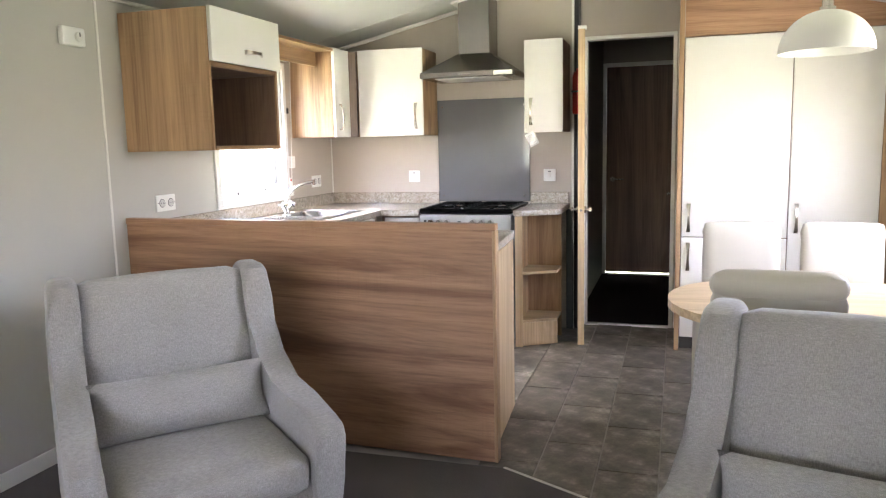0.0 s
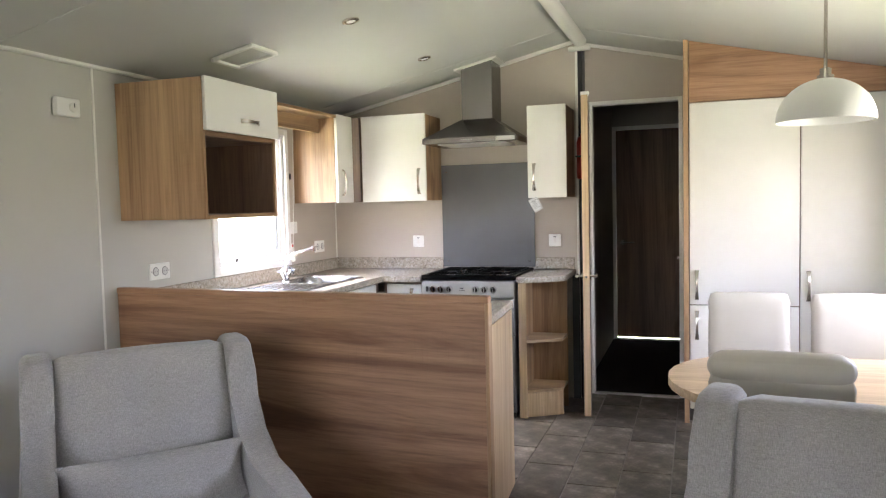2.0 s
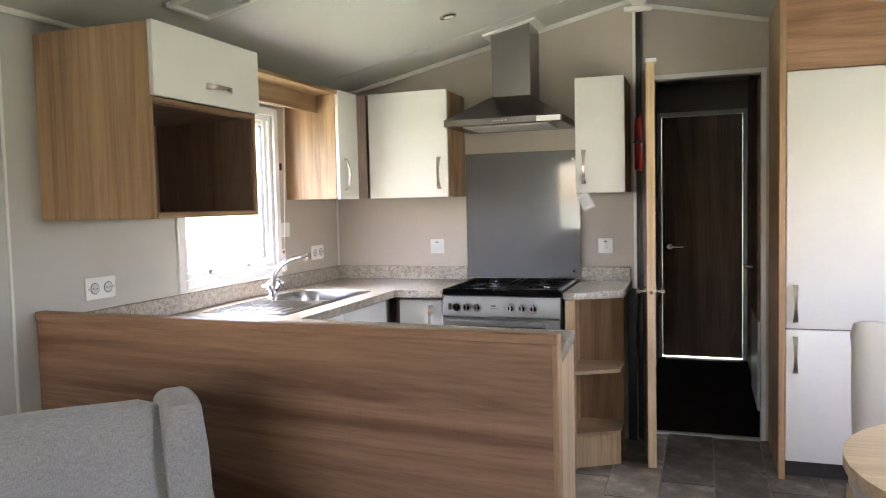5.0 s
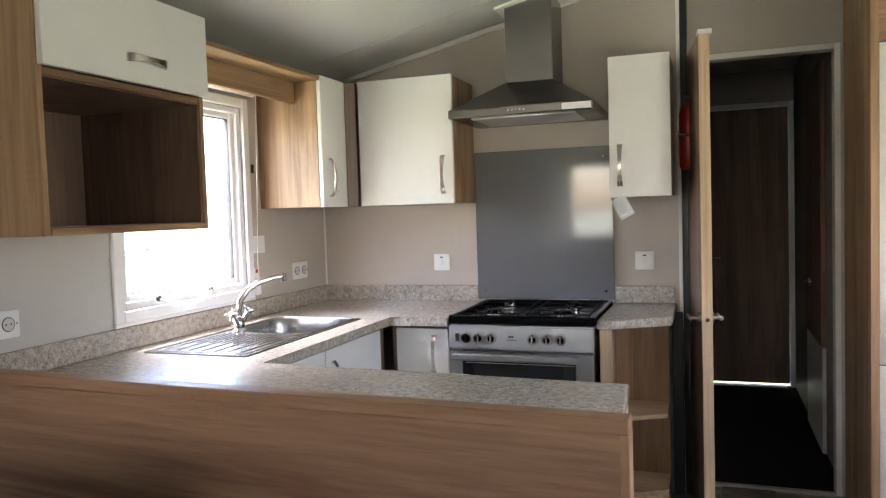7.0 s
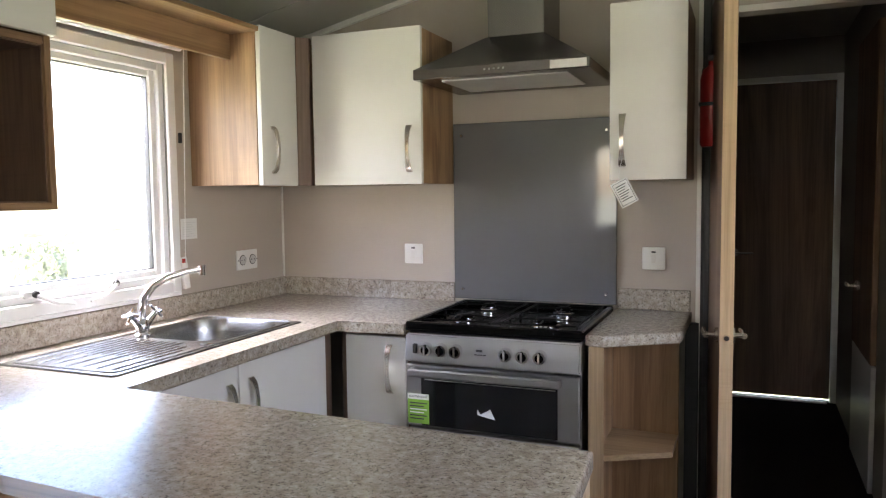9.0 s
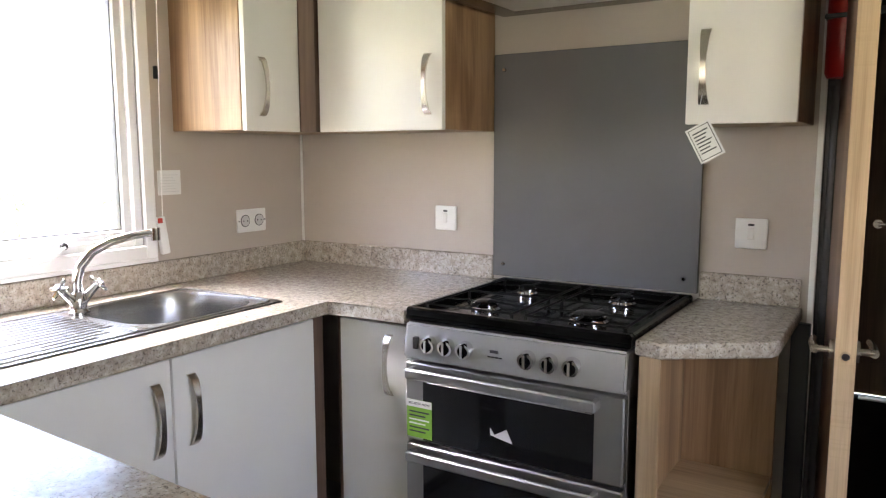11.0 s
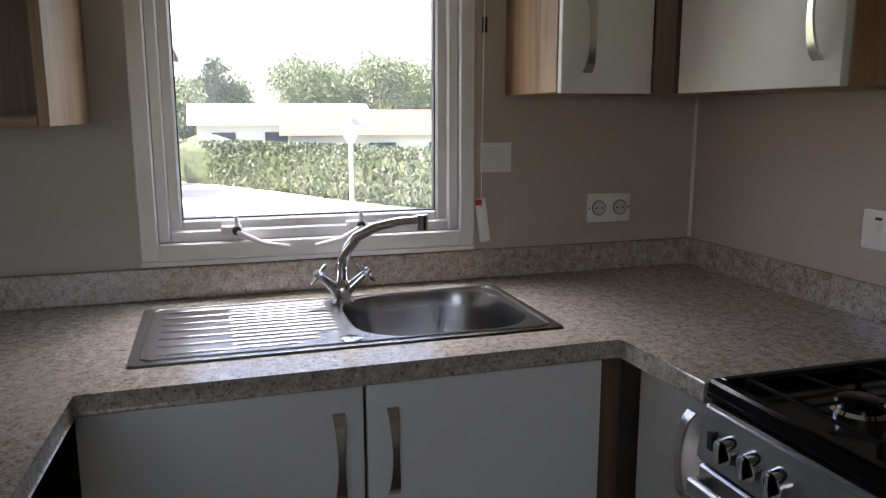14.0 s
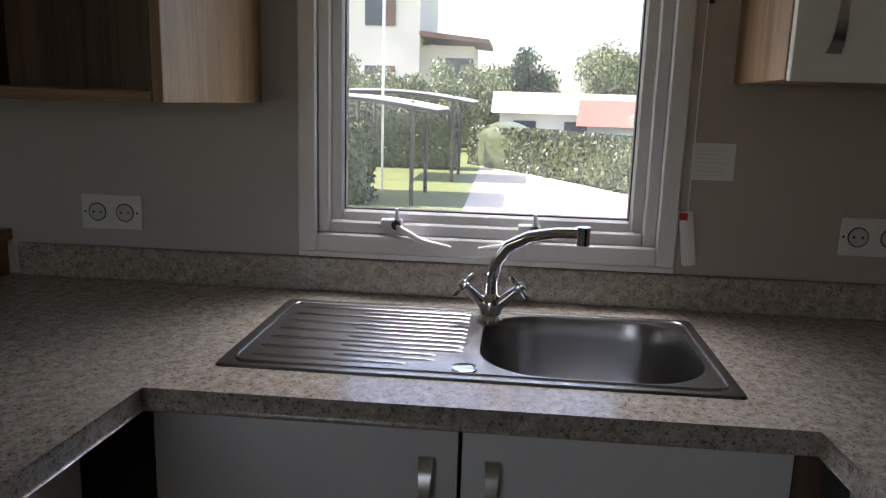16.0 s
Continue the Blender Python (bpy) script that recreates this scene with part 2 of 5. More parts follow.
corridor_paint_dimmed = plain("corridor_paint_dimmed", (0.34, 0.31, 0.28), 0.65, var=0.03, scale=2.5)

# ---- mesh helpers ----
ORG = {}


def thing(name, at, label, category, group="", rz=None):
    """An Empty at a thing's base. Without rz its parts are given in world metres, with rz in its own."""
    ob = new(name)
    ob.empty_display_size = 0.05
    ob.matrix_world = pose(*at, 0, 0, rz or 0)
    ORG[ob.name] = Vector(at) if rz is None else Vector((0, 0, 0))
    return tagged(ob, label, category, group)


def add(name, bm, mat, parent=None, smooth=False, label="", kind="", category=""):
    if parent is not None and parent.name in ORG:
        bmesh.ops.translate(bm, verts=bm.verts, vec=-ORG[parent.name])
    bmesh.ops.recalc_face_normals(bm, faces=bm.faces)
    me = bpy.data.meshes.new(name)
    bm.to_mesh(me)
    bm.free()
    for mm in (mat if isinstance(mat, (list, tuple)) else [mat]):
        me.materials.append(mm)
    if smooth:
        me.shade_smooth()
        me.set_sharp_from_angle(angle=radians(38))
    ob = new(name, me)
    if parent is not None:
        ob.parent = parent
        ORG[ob.name] = ORG.get(parent.name, Vector((0, 0, 0)))
    return tagged(ob, label, category, "", kind)


def bm_box(bm, x0, x1, y0, y1, z0, z1, bev=0.0, seg=1):
    r = bmesh.ops.create_cube(bm, size=1)
    vs = r["verts"]
    for v in vs:
        v.co = Vector((x0 if v.co.x < 0 else x1, y0 if v.co.y < 0 else y1, z0 if v.co.z < 0 else z1))
    if bev:
        es = list({e for v in vs for e in v.link_edges})
        bmesh.ops.bevel(bm, geom=es, offset=bev, segments=seg, affect='EDGES', profile=0.5)


def box(name, x0, x1, y0, y1, z0, z1, mat, parent=None, bev=0.0015, seg=1, **kw):
    bm = bmesh.new()
    bm_box(bm, x0, x1, y0, y1, z0, z1, bev, seg)
    return add(name, bm, mat, parent, smooth=seg > 1, **kw)


def bm_prism(bm, pts, axis, a, b):
    """Outline in the two other axes, drawn out along the axis from a to b."""
    def at(p, h):
        q = [p[0], p[1]]
        q.insert(axis, h)
        return q
    lo = [bm.verts.new(at(p, a)) for p in pts]
    hi = [bm.verts.new(at(p, b)) for p in pts]
    n = len(pts)
    bm.faces.new(lo[::-1])
    bm.faces.new(hi)
    for i in range(n):
        bm.faces.new((lo[i], lo[(i + 1) % n], hi[(i + 1) % n], hi[i]))
    return lo + hi


def prism(name, pts, axis, a, b, mat, parent=None, bev=0.0, seg=1, **kw):
    bm = bmesh.new()
    bm_prism(bm, pts, axis, a, b)
    if bev:
        bmesh.ops.bevel(bm, geom=list(bm.edges), offset=bev, segments=seg, affect='EDGES', profile=0.5)
    return add(name, bm, mat, parent, smooth=seg > 1, **kw)


def bm_tube(bm, path, radii, n=12, flat=1.0):
    """A round bar along a path; radii one a point; flat squeezes it sideways."""
    path = [Vector(p) for p in path]
    rings = []
    side = None
    for i, p in enumerate(path):
        d = (path[min(i + 1, len(path) - 1)] - path[max(i - 1, 0)]).normalized()
        if side is None:
            side = d.orthogonal().normalized()
        side = (side - d * side.dot(d)).normalized()
        up = d.cross(side)
        r = radii[i] if isinstance(radii, (list, tuple)) else radii
        rings.append([bm.verts.new(p + r * (math.cos(2 * math.pi * k / n) * side * flat + math.sin(2 * math.pi * k / n) * up)) for k in range(n)])
    for a, b in zip(rings, rings[1:]):
        for k in range(n):
            bm.faces.new((a[k], a[(k + 1) % n], b[(k + 1) % n], b[k]))
    bm.faces.new(rings[0][::-1])
    bm.faces.new(rings[-1])


def tube(name, path, radii, mat, parent=None, n=12, **kw):
    bm = bmesh.new()
    bm_tube(bm, path, radii, n)
    return add(name, bm, mat, parent, smooth=True, **kw)


def bm_lathe(bm, prof, at, n=32):
    rings = []
    for r, z in prof:
        rings.append([bm.verts.new((at[0] + r * math.cos(2 * math.pi * k / n), at[1] + r * math.sin(2 * math.pi * k / n), at[2] + z)) for k in range(n)])
    for a, b in zip(rings, rings[1:]):
        for k in range(n):
            bm.faces.new((a[k], a[(k + 1) % n], b[(k + 1) % n], b[k]))
    bm.faces.new(rings[0][::-1])
    bm.faces.new(rings[-1])


def lathe(name, prof, at, mat, parent=None, n=32, **kw):
    bm = bmesh.new()
    bm_lathe(bm, prof, at, n)
    return add(name, bm, mat, parent, smooth=True, **kw)


def arc(cx, cy, r, a0, a1, n=6):
    return [(cx + r * math.cos(radians(a0 + (a1 - a0) * i / n)), cy + r * math.sin(radians(a0 + (a1 - a0) * i / n))) for i in range(n + 1)]


def round_rect(x0, x1, y0, y1, r, n=6):
    return arc(x1 - r, y1 - r, r, 0, 90, n) + arc(x0 + r, y1 - r, r, 90, 180, n) + arc(x0 + r, y0 + r, r, 180, 270, n) + arc(x1 - r, y0 + r, r, 270, 360, n)


def bow_handle(parent, x, y, z, out, along='z', length=0.15):
    """Flat, waisted, bowed metal handle. out: the unit way off the door."""
    bm = bmesh.new()
    o = Vector(out)
    a = Vector((0, 0, 1)) if along == 'z' else Vector((0, 1, 0))
    w = o.cross(a)
    prev = None
    n = 14
    for i in range(n + 1):
        s = -1 + 2 * i / n
        c = Vector((x, y, z)) + a * (s * length / 2) + o * (0.004 + 0.026 * (1 - s * s) ** 0.6)
        hw = 0.0065 + 0.0055 * abs(s) ** 1.5
        th = 0.003
        ring = [bm.verts.new(c + w * hw + o * th), bm.verts.new(c - w * hw + o * th), bm.verts.new(c - w * hw - o * th), bm.verts.new(c + w * hw - o * th)]
        if prev:
            for k in range(4):
                bm.faces.new((prev[k], prev[(k + 1) % 4], ring[(k + 1) % 4], ring[k]))
        else:
            bm.faces.new(ring)
        prev = ring
    bm.faces.new(prev[::-1])
    for s in (-1, 1):
        c = Vector((x, y, z)) + a * (s * (length / 2 - 0.006))
        bm_tube(bm, [c, c + o * 0.008], 0.006, 8)
    return add("handle", bm, nickel, parent, smooth=True, label="bowed brushed nickel handle")


# ---- structure ----
XW, XE, YF, YB, YD, RX, RZ, EAVE = -2.24, 1.50, -2.0, 5.55, 5.70, -0.37, 2.462, 2.038


def roof_z(x):
    return RZ - (RZ - EAVE) / (RX - XW) * abs(x - RX)


def structure(ob):
    return tagged(ob, kind="structure")


# floor slab, carpet and corridor floor
structure(box("floor", XW - 0.1, XE + 0.1, YF - 0.1, 7.95, -0.12, -0.006, joint_mat, bev=0, label="grouted base under carpet and slate tiles", category="floor"))
structure(prism("carpet", [(XW, YF), (XE, YF), (XE, 2.70), (0.42, 2.70), (-0.36, 3.115), (XW, 3.115)], 2, -0.004, 0.006, carpet_grey, label="dark grey short pile lounge carpet", category="carpet"))
structure(prism("carpet_trim", [(-0.36, 3.115), (0.42, 2.70), (0.426, 2.712), (-0.354, 3.127)], 2, -0.004, 0.008, alu, label="slim metal strip along the carpet edge", category="trim"))
structure(box("floor_corridor", -0.40, 0.304, YD + 0.005, 7.9, -0.006, 0.003, corridor_carpet, bev=0, label="dark carpet of the corridor floor, deepened for the dim light", category="carpet"))
structure(box("threshold", -0.32, 0.28, YD - 0.005, YD + 0.03, -0.006, 0.008, alu, label="aluminium door threshold strip", category="trim"))

# window wall, with its opening
WY0, WY1, WZ0, WZ1 = 4.035, 4.81, 1.035, 1.85
bm = bmesh.new()
for x0, x1, y0, y1, z0, z1 in ((XW - 0.1, XW, YF - 0.1, WY0, -0.1, EAVE + 0.02), (XW - 0.1, XW, WY1, 5.70, -0.1, EAVE + 0.02),
                               (XW - 0.1, XW, WY0, WY1, -0.1, WZ0), (XW - 0.1, XW, WY0, WY1, WZ1, EAVE + 0.02)):
    bm_box(bm, x0, x1, y0, y1, z0, z1)
bmesh.ops.remove_doubles(bm, verts=bm.verts, dist=0.0005)
for f in bm.faces:
    if f.calc_center_median().y > WY1 + 0.001:
        f.material_index = 1
structure(add("wall_west", bm, [wall_lounge, wall_beige], label="pale panelled wall with the kitchen window", category="wall"))
for nm, yy in (("wall_trim", 3.15), ("wall_trim", 1.2), ("wall_trim", -0.6)):
    structure(box(nm, XW, XW + 0.006, yy - 0.006, yy + 0.006, 0.06, EAVE - 0.01, trim_white, label="slim pale strip over a wall panel joint", category="trim"))
structure(box("wall_trim", XW, XW + 0.008, YB - 0.010, YB - 0.001, 0.98, EAVE, trim_white, label="slim pale bead in the wall corner", category="trim"))
structure(box("baseboard", XW, XW + 0.012, YF, 3.20, 0.006, 0.075, trim_white, label="low pale skirting board", category="baseboard"))
structure(box("cornice", XW, XW + 0.022, YF, YB, EAVE - 0.012, EAVE + 0.012, trim_white, bev=0.006, label="pale cornice bead under the ceiling", category="trim"))


def gable(name, x0, x1, y0, y1, mat, z0=-0.1, **kw):
    pts = [(x0, z0), (x1, z0), (x1, roof_z(x1) + 0.02)]
    if x0 < RX < x1:
        pts.append((RX, RZ + 0.02))
    pts.append((x0, roof_z(x0) + 0.02))
    return structure(prism(name, pts, 1, y0, y1, mat, **kw))


gable("wall_north", XW, -0.39, YB, YD + 0.06, wall_beige, label="beige kitchen end wall", category="wall")
DX0, DX1, DZ = -0.325, 0.275, 2.03
gable("wall_north_door", -0.39, DX0, YD, YD + 0.06, wall_beige, label="beige wall beside the corridor door", category="wall")
gable("wall_north_door_head", DX0, DX1, YD, YD + 0.06, wall_beige, z0=DZ, label="beige wall above the corridor door", category="wall")
gable("wall_north_east", DX1, XE, YD, YD + 0.06, wall_beige, label="beige wall behind the wardrobe", category="wall")
structure(box("wall_trim", -0.402, -0.386, YB - 0.008, YB + 0.004, 0.0, roof_z(-0.4), trim_white, label="slim pale corner bead on the kitchen wall", category="trim"))
# east wall with its window, front wall with its wide window
bm = bmesh.new()
for y0, y1, z0, z1 in ((YF - 0.1, 2.9, -0.1, EAVE + 0.02), (4.0, 5.76, -0.1, EAVE + 0.02), (2.9, 4.0, -0.1, 1.05), (2.9, 4.0, 1.75, EAVE + 0.02)):
    bm_box(bm, XE, XE + 0.1, y0, y1, z0, z1)
bmesh.ops.remove_doubles(bm, verts=bm.verts, dist=0.0005)
structure(add("wall_east", bm, wall_lounge, label="pale wall behind the dining table", category="wall"))
bm = bmesh.new()
for x0, x1, z0, z1 in ((XW, -2.2, -0.1, EAVE), (-2.2, -1.6, -0.1, 0.92), (-2.2, -1.6, 1.95, EAVE), (-1.6, -0.9, -0.1, EAVE), (0.2, XE, -0.1, EAVE), (-0.9, 0.2, -0.1, 1.15), (-0.9, 0.2, 1.66, EAVE)):
    bm_box(bm, x0, x1, YF - 0.1, YF, z0, z1)
bm_prism(bm, [(XW, EAVE), (XE, EAVE), (RX, RZ + 0.02)], 1, YF - 0.1, YF)
structure(add("wall_south", bm, wall_lounge, label="pale end wall with two lounge windows", category="wall"))

# ceiling: two slopes with joint strips
for nm, xa, xb in (("ceiling_west", XW - 0.1, RX), ("ceiling_east", RX, XE + 0.1)):
    bm = bmesh.new()
    bm_prism(bm, [(xa, roof_z(xa)), (xb, roof_z(xb)), (xb, roof_z(xb) + 0.06), (xa, roof_z(xa) + 0.06)], 1, YF - 0.1, YD + 0.06)
    for yy in (-1.1, 0.15, 1.4, 2.665, 5.19):
        xs = sorted((max(xa, XW), min(xb, XE)))
        bm_prism(bm, [(xs[0], roof_z(xs[0]) - 0.003), (xs[1], roof_z(xs[1]) - 0.003), (xs[1], roof_z(xs[1]) + 0.002), (xs[0], roof_z(xs[0]) + 0.002)], 1, yy - 0.02, yy + 0.02)
    structure(add(nm, bm, ceiling_white, label="white panelled sloping ceiling", category="ceiling"))
tube("ridge_cover", [(RX, YF, RZ - 0.012), (RX, YB - 0.006, RZ - 0.012)], 0.048, trim_white, n=20, label="round white cover along the ceiling ridge", kind="structure", category="trim")
box("ridge_cap", RX - 0.075, RX + 0.075, YB - 0.03, YB + 0.0, RZ - 0.085, RZ - 0.055, trim_white, bev=0.008, seg=2, label="white end cap of the ridge cover", kind="structure", category="trim")
for xa, xb, y in ((XW, -0.39, YB), (-0.385, 0.30, YD)):
    pts = [(xa, roof_z(xa) - 0.024), (xb, roof_z(xb) - 0.024), (xb, roof_z(xb) - 0.001), (xa, roof_z(xa) - 0.001)]
    if xa < RX < xb:
        pts = [(xa, roof_z(xa) - 0.024), (RX, RZ - 0.024), (xb, roof_z(xb) - 0.024), (xb, roof_z(xb) - 0.001), (RX, RZ - 0.001), (xa, roof_z(xa) - 0.001)]
    structure(prism("cornice", pts, 1, y - 0.02, y, trim_white, label="pale cornice bead along the end wall", category="trim"))

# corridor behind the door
structure(box("corridor_wall_west", -0.46, -0.40, YD + 0.06, 7.9, 0, 2.32, corridor_paint_dimmed, bev=0, label="corridor wall, its paint darkened for the dim light", category="wall"))
structure(box("corridor_wall_east", 0.305, 0.365, YD + 0.061, 7.91, 0, 2.32, corridor_paint_dimmed, bev=0, label="corridor side wall, dimness put into its paint", category="wall"))
structure(box("corridor_ceiling", -0.46, 0.365, YD + 0.06, 7.91, 2.30, 2.36, ceiling_white, bev=0, label="flat white corridor ceiling", category="ceiling"))
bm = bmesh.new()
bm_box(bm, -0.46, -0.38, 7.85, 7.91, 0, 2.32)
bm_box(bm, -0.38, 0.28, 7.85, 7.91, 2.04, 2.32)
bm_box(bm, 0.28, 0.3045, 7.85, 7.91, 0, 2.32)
structure(add("corridor_wall_north", bm, corridor_paint_dimmed, label="wall at the corridor's end", category="wall"))

def door_frame(name, x0, x1, y, z1, w, mat, label):
    f = tagged(thing(name, ((x0 + x1) / 2, y, 0), label, "door frame"), kind="structure")
    box("jamb", x0 - w, x0, y - 0.014, y + 0.07, 0.002, z1 + w, mat, f)
    box("jamb", x1, x1 + w, y - 0.014, y + 0.07, 0.002, z1 + w, mat, f)
    box("head", x0, x1, y - 0.014, y + 0.07, z1, z1 + w, mat, f)
    return f


door_frame("door_frame_1", DX0 + 0.012, DX1 - 0.012, YD, DZ - 0.005, 0.025, trim_white, "pale painted frame of the corridor doorway")
door_frame("door_frame_2", -0.368, 0.268, 7.85, 2.035, 0.035, trim_white, "pale painted frame of the inner door")


def lever(parent, x, y, z, d, mat=nickel):
    """Lever on a round rose, on the face at x looking along d (0, +-1) in y, or in x."""
    bm = bmesh.new()
    o = Vector(d)
    p = Vector((x, y, z))
    bm_tube(bm, [p, p + o * 0.012], 0.024, 16)
    bm_tube(bm, [p, p + o * 0.045], 0.009, 10)
    side = Vector((1, 0, 0)) if abs(o.x) < 0.5 else Vector((0, 1, 0))
    bm_tube(bm, [p + o * 0.045, p + o * 0.048 + side * 0.05, p + o * 0.043 + side * 0.11], [0.010, 0.0085, 0.007], 10)
    return add("handle", bm, mat, parent, smooth=True, label="metal lever handle")


d2 = thing("inner_door", (-0.045, 7.87, 0.01), "dark walnut inner door, shut, at the corridor's end", "door")
box("leaf", -0.366, 0.266, 7.862, 7.90, 0.02, 2.033, walnut, d2, bev=0.003)
lever(d2, -0.305, 7.862, 0.95, (0, -1, 0))
# metal strip added in place of the light that shows under the door
structure(box("threshold", -0.34, 0.25, 7.80, 7.845, 0.003, 0.012, alu, label="bright metal strip standing in for light under the inner door", category="trim"))

cw = thing("corridor_cupboard", (0.29, 6.6, 0), "dark walnut cupboard door over a cream panel on the corridor wall", "cupboard")
d = box("door", 0.280, 0.3045, 6.30, 6.96, 0.58, 2.08, walnut, cw, bev=0.003)
lever(d, 0.280, 6.72, 0.885, (-1, 0, 0))
box("lower_panel", 0.284, 0.3045, 6.30, 6.96, 0.004, 0.572, white_door, cw, bev=0.003, label="cream lower panel")

# the corridor door, standing open into the room
d1 = thing("corridor_door", (-0.350, 5.672, 0.008), "oak veneer corridor door, standing open", "door", rz=-83.2)
box("leaf", 0.0, 0.595, -0.02, 0.02, 0.0, 2.02, oak_brown, d1, bev=0.002)
box("edge_band", 0.5952, 0.5985, -0.0205, 0.0205, 0.0, 2.022, oak_pale, d1, bev=0.001, label="pale oak edge of the door")
for sgn in (-1, 1):
    bm = bmesh.new()
    bm_tube(bm, [(0.545, sgn * 0.02, 0.885), (0.545, sgn * 0.03, 0.885)], 0.024, 16)
    bm_tube(bm, [(0.545, sgn * 0.02, 0.885), (0.545, sgn * 0.058, 0.885)], 0.008, 10)
    bm_tube(bm, [(0.552, sgn * 0.058, 0.885), (0.48, sgn * 0.062, 0.885), (0.44, sgn * 0.058, 0.885)], [0.010, 0.008, 0.007], 10)
    add("handle", bm, nickel, d1, smooth=True, label="nickel lever handle")
bm = bmesh.new()
bm_tube(bm, [(0.598, 0, 0.885), (0.606, 0, 0.885)], [0.011, 0.008], 12)
add("latch", bm, chrome, d1, smooth=True, label="chrome latch")
box("bracket", 0.545, 0.60, -0.022, 0.03, 2.012, 2.032, trim_white, d1, label="small white catch on the door top")

# dark upright post beside the door; channel and cover also stand for recess shade
pp = tagged(thing("service_profile", (-0.37, 5.63, 0), "dark grey upright post that also stands in for the recess's shade", "conduit"))
box("channel", -0.3885, -0.356, 5.556, 5.69, 0.0, roof_z(-0.38) - 0.03, post_grey, pp, bev=0.006, seg=2)
box("cover", -0.4365, -0.3885, 5.520, 5.549, 0.0, 0.86, post_grey, pp, bev=0.003)
tube("pipe", [(-0.362, 5.565, 0.0), (-0.362, 5.565, 1.5)], 0.017, post_grey, pp)

# ---- kitchen window ----
win = tagged(thing("window_1", (XW, 4.42, 0.995), "white plastic casement window with a clear pane", "window"), kind="structure")
y0, y1, z0, z1 = 3.995, 4.85, 0.995, 1.89


def ring(name, y0, y1, z0, z1, w, x0, x1, mat, parent, bev=0.004):
    bm = bmesh.new()
    bm_box(bm, x0, x1, y0, y0 + w, z0, z1, bev)
    bm_box(bm, x0, x1, y1 - w, y1, z0, z1, bev)
    bm_box(bm, x0, x1, y0 + w - 0.001, y1 - w + 0.001, z0, z0 + w, bev)
    bm_box(bm, x0, x1, y0 + w - 0.001, y1 - w + 0.001, z1 - w, z1, bev)
    return add(name, bm, mat, parent)


ring("casing", y0, y1, z0, z1, 0.043, XW + 0.0005, XW + 0.016, upvc, win)
box("casing_foot", XW + 0.0005, XW + 0.014, y0, y1, 0.982, z0 - 0.0005, upvc, win)
ring("frame", y0 + 0.041, y1 - 0.041, z0 + 0.041, z1 - 0.041, 0.030, XW - 0.075, XW - 0.002, upvc, win)
ring("sash", y0 + 0.066, y1 - 0.066, z0 + 0.062, z1 - 0.062, 0.034, XW - 0.06, XW - 0.018, upvc, win, 0.006)
ring("gasket", y0 + 0.099, y1 - 0.099, z0 + 0.095, z1 - 0.095, 0.004, XW - 0.05, XW - 0.026, dark_slot, win, 0)
pane = box("pane", XW - 0.042, XW - 0.038, y0 + 0.10, y1 - 0.10, z0 + 0.096, z1 - 0.096, pane_glass, win, bev=0)
pane.visible_shadow = False
for yc in (4.225, 4.54):
    bm = bmesh.new()
    bm_box(bm, XW - 0.018, XW + 0.004, yc - 0.04, yc + 0.012, 1.052, 1.075, 0.004)
    bm_tube(bm, [(XW, yc, 1.06), (XW + 0.004, yc - 0.002, 1.10)], [0.008, 0.004], 8)
    add("catch", bm, upvc, win, smooth=True)
    bm = bmesh.new()
    bm_tube(bm, [(XW + 0.002, yc - 0.002, 1.064), (XW + 0.012, yc - 0.002, 1.062)], 0.011, 10)
    add("knob", bm, dark_slot, win, smooth=True, label="black pivot knob")
    s = 1 if yc < 4.4 else -1
    bm = bmesh.new()
    bm_tube(bm, [(XW + 0.008, yc, 1.06), (XW + 0.018, yc + s * 0.03, 1.045), (XW + 0.022, yc + s * 0.06, 1.03), (XW + 0.022, yc + s * 0.125, 1.018)], [0.006, 0.007, 0.007, 0.005], 8)
    add("stay_arm", bm, upvc, win, smooth=True)
bl = thing("roller_blind", (XW + 0.03, 4.42, 1.85), "white roller blind rolled up over the window", "blind")
tube("roll", [(XW + 0.035, 4.0, 1.915), (XW + 0.035, 4.86, 1.915)], 0.016, upvc, bl)
tube("cord", [(XW + 0.05, 4.864, 1.905), (XW + 0.022, 4.866, 1.12)], 0.0015, upvc, bl, n=6)
box("clip", XW + 0.001, XW + 0.012, 4.872, 4.884, 1.56, 1.60, post_grey, bl, label="small grey cord clip")

# ---- worktops ----
WT0, WT1 = 0.862, 0.90
wt = thing("worktop", (-1.6, 4.5, WT0), "speckled beige stone-look worktop in a U shape", "worktop")
# cut out for the bowl: strips butted round it
SX0, SX1, SY0, SY1 = -2.095, -1.735, 4.44, 4.835
bm = bmesh.new()
wt_out = [(-0.424, 3.208), (-0.465, 3.885), (-1.600, 3.93), (-1.605, 4.945), (-1.335, 4.945), (-1.335, YB), (XW, YB), (XW, 3.27)]
vs = bm_prism(bm, wt_out, 2, WT0, WT1)
ed = [e for e in bm.edges if abs(e.verts[0].co.z - e.verts[1].co.z) < 1e-4 and not any(abs(v.co.x - XW) < 1e-3 for v in e.verts)]
bmesh.ops.bevel(bm, geom=ed, offset=0.006, segments=3, affect='EDGES', profile=0.5)
slab = add("slab", bm, worktop_mat, wt, smooth=True)
cut = bpy.data.meshes.new("sink_cut")
bm = bmesh.new()
bm_prism(bm, round_rect(SX0 - 0.004, SX1 + 0.004, SY0 - 0.004, SY1 + 0.004, 0.13), 2, WT0 - 0.05, WT1 + 0.05)
bmesh.ops.recalc_face_normals(bm, faces=bm.faces)
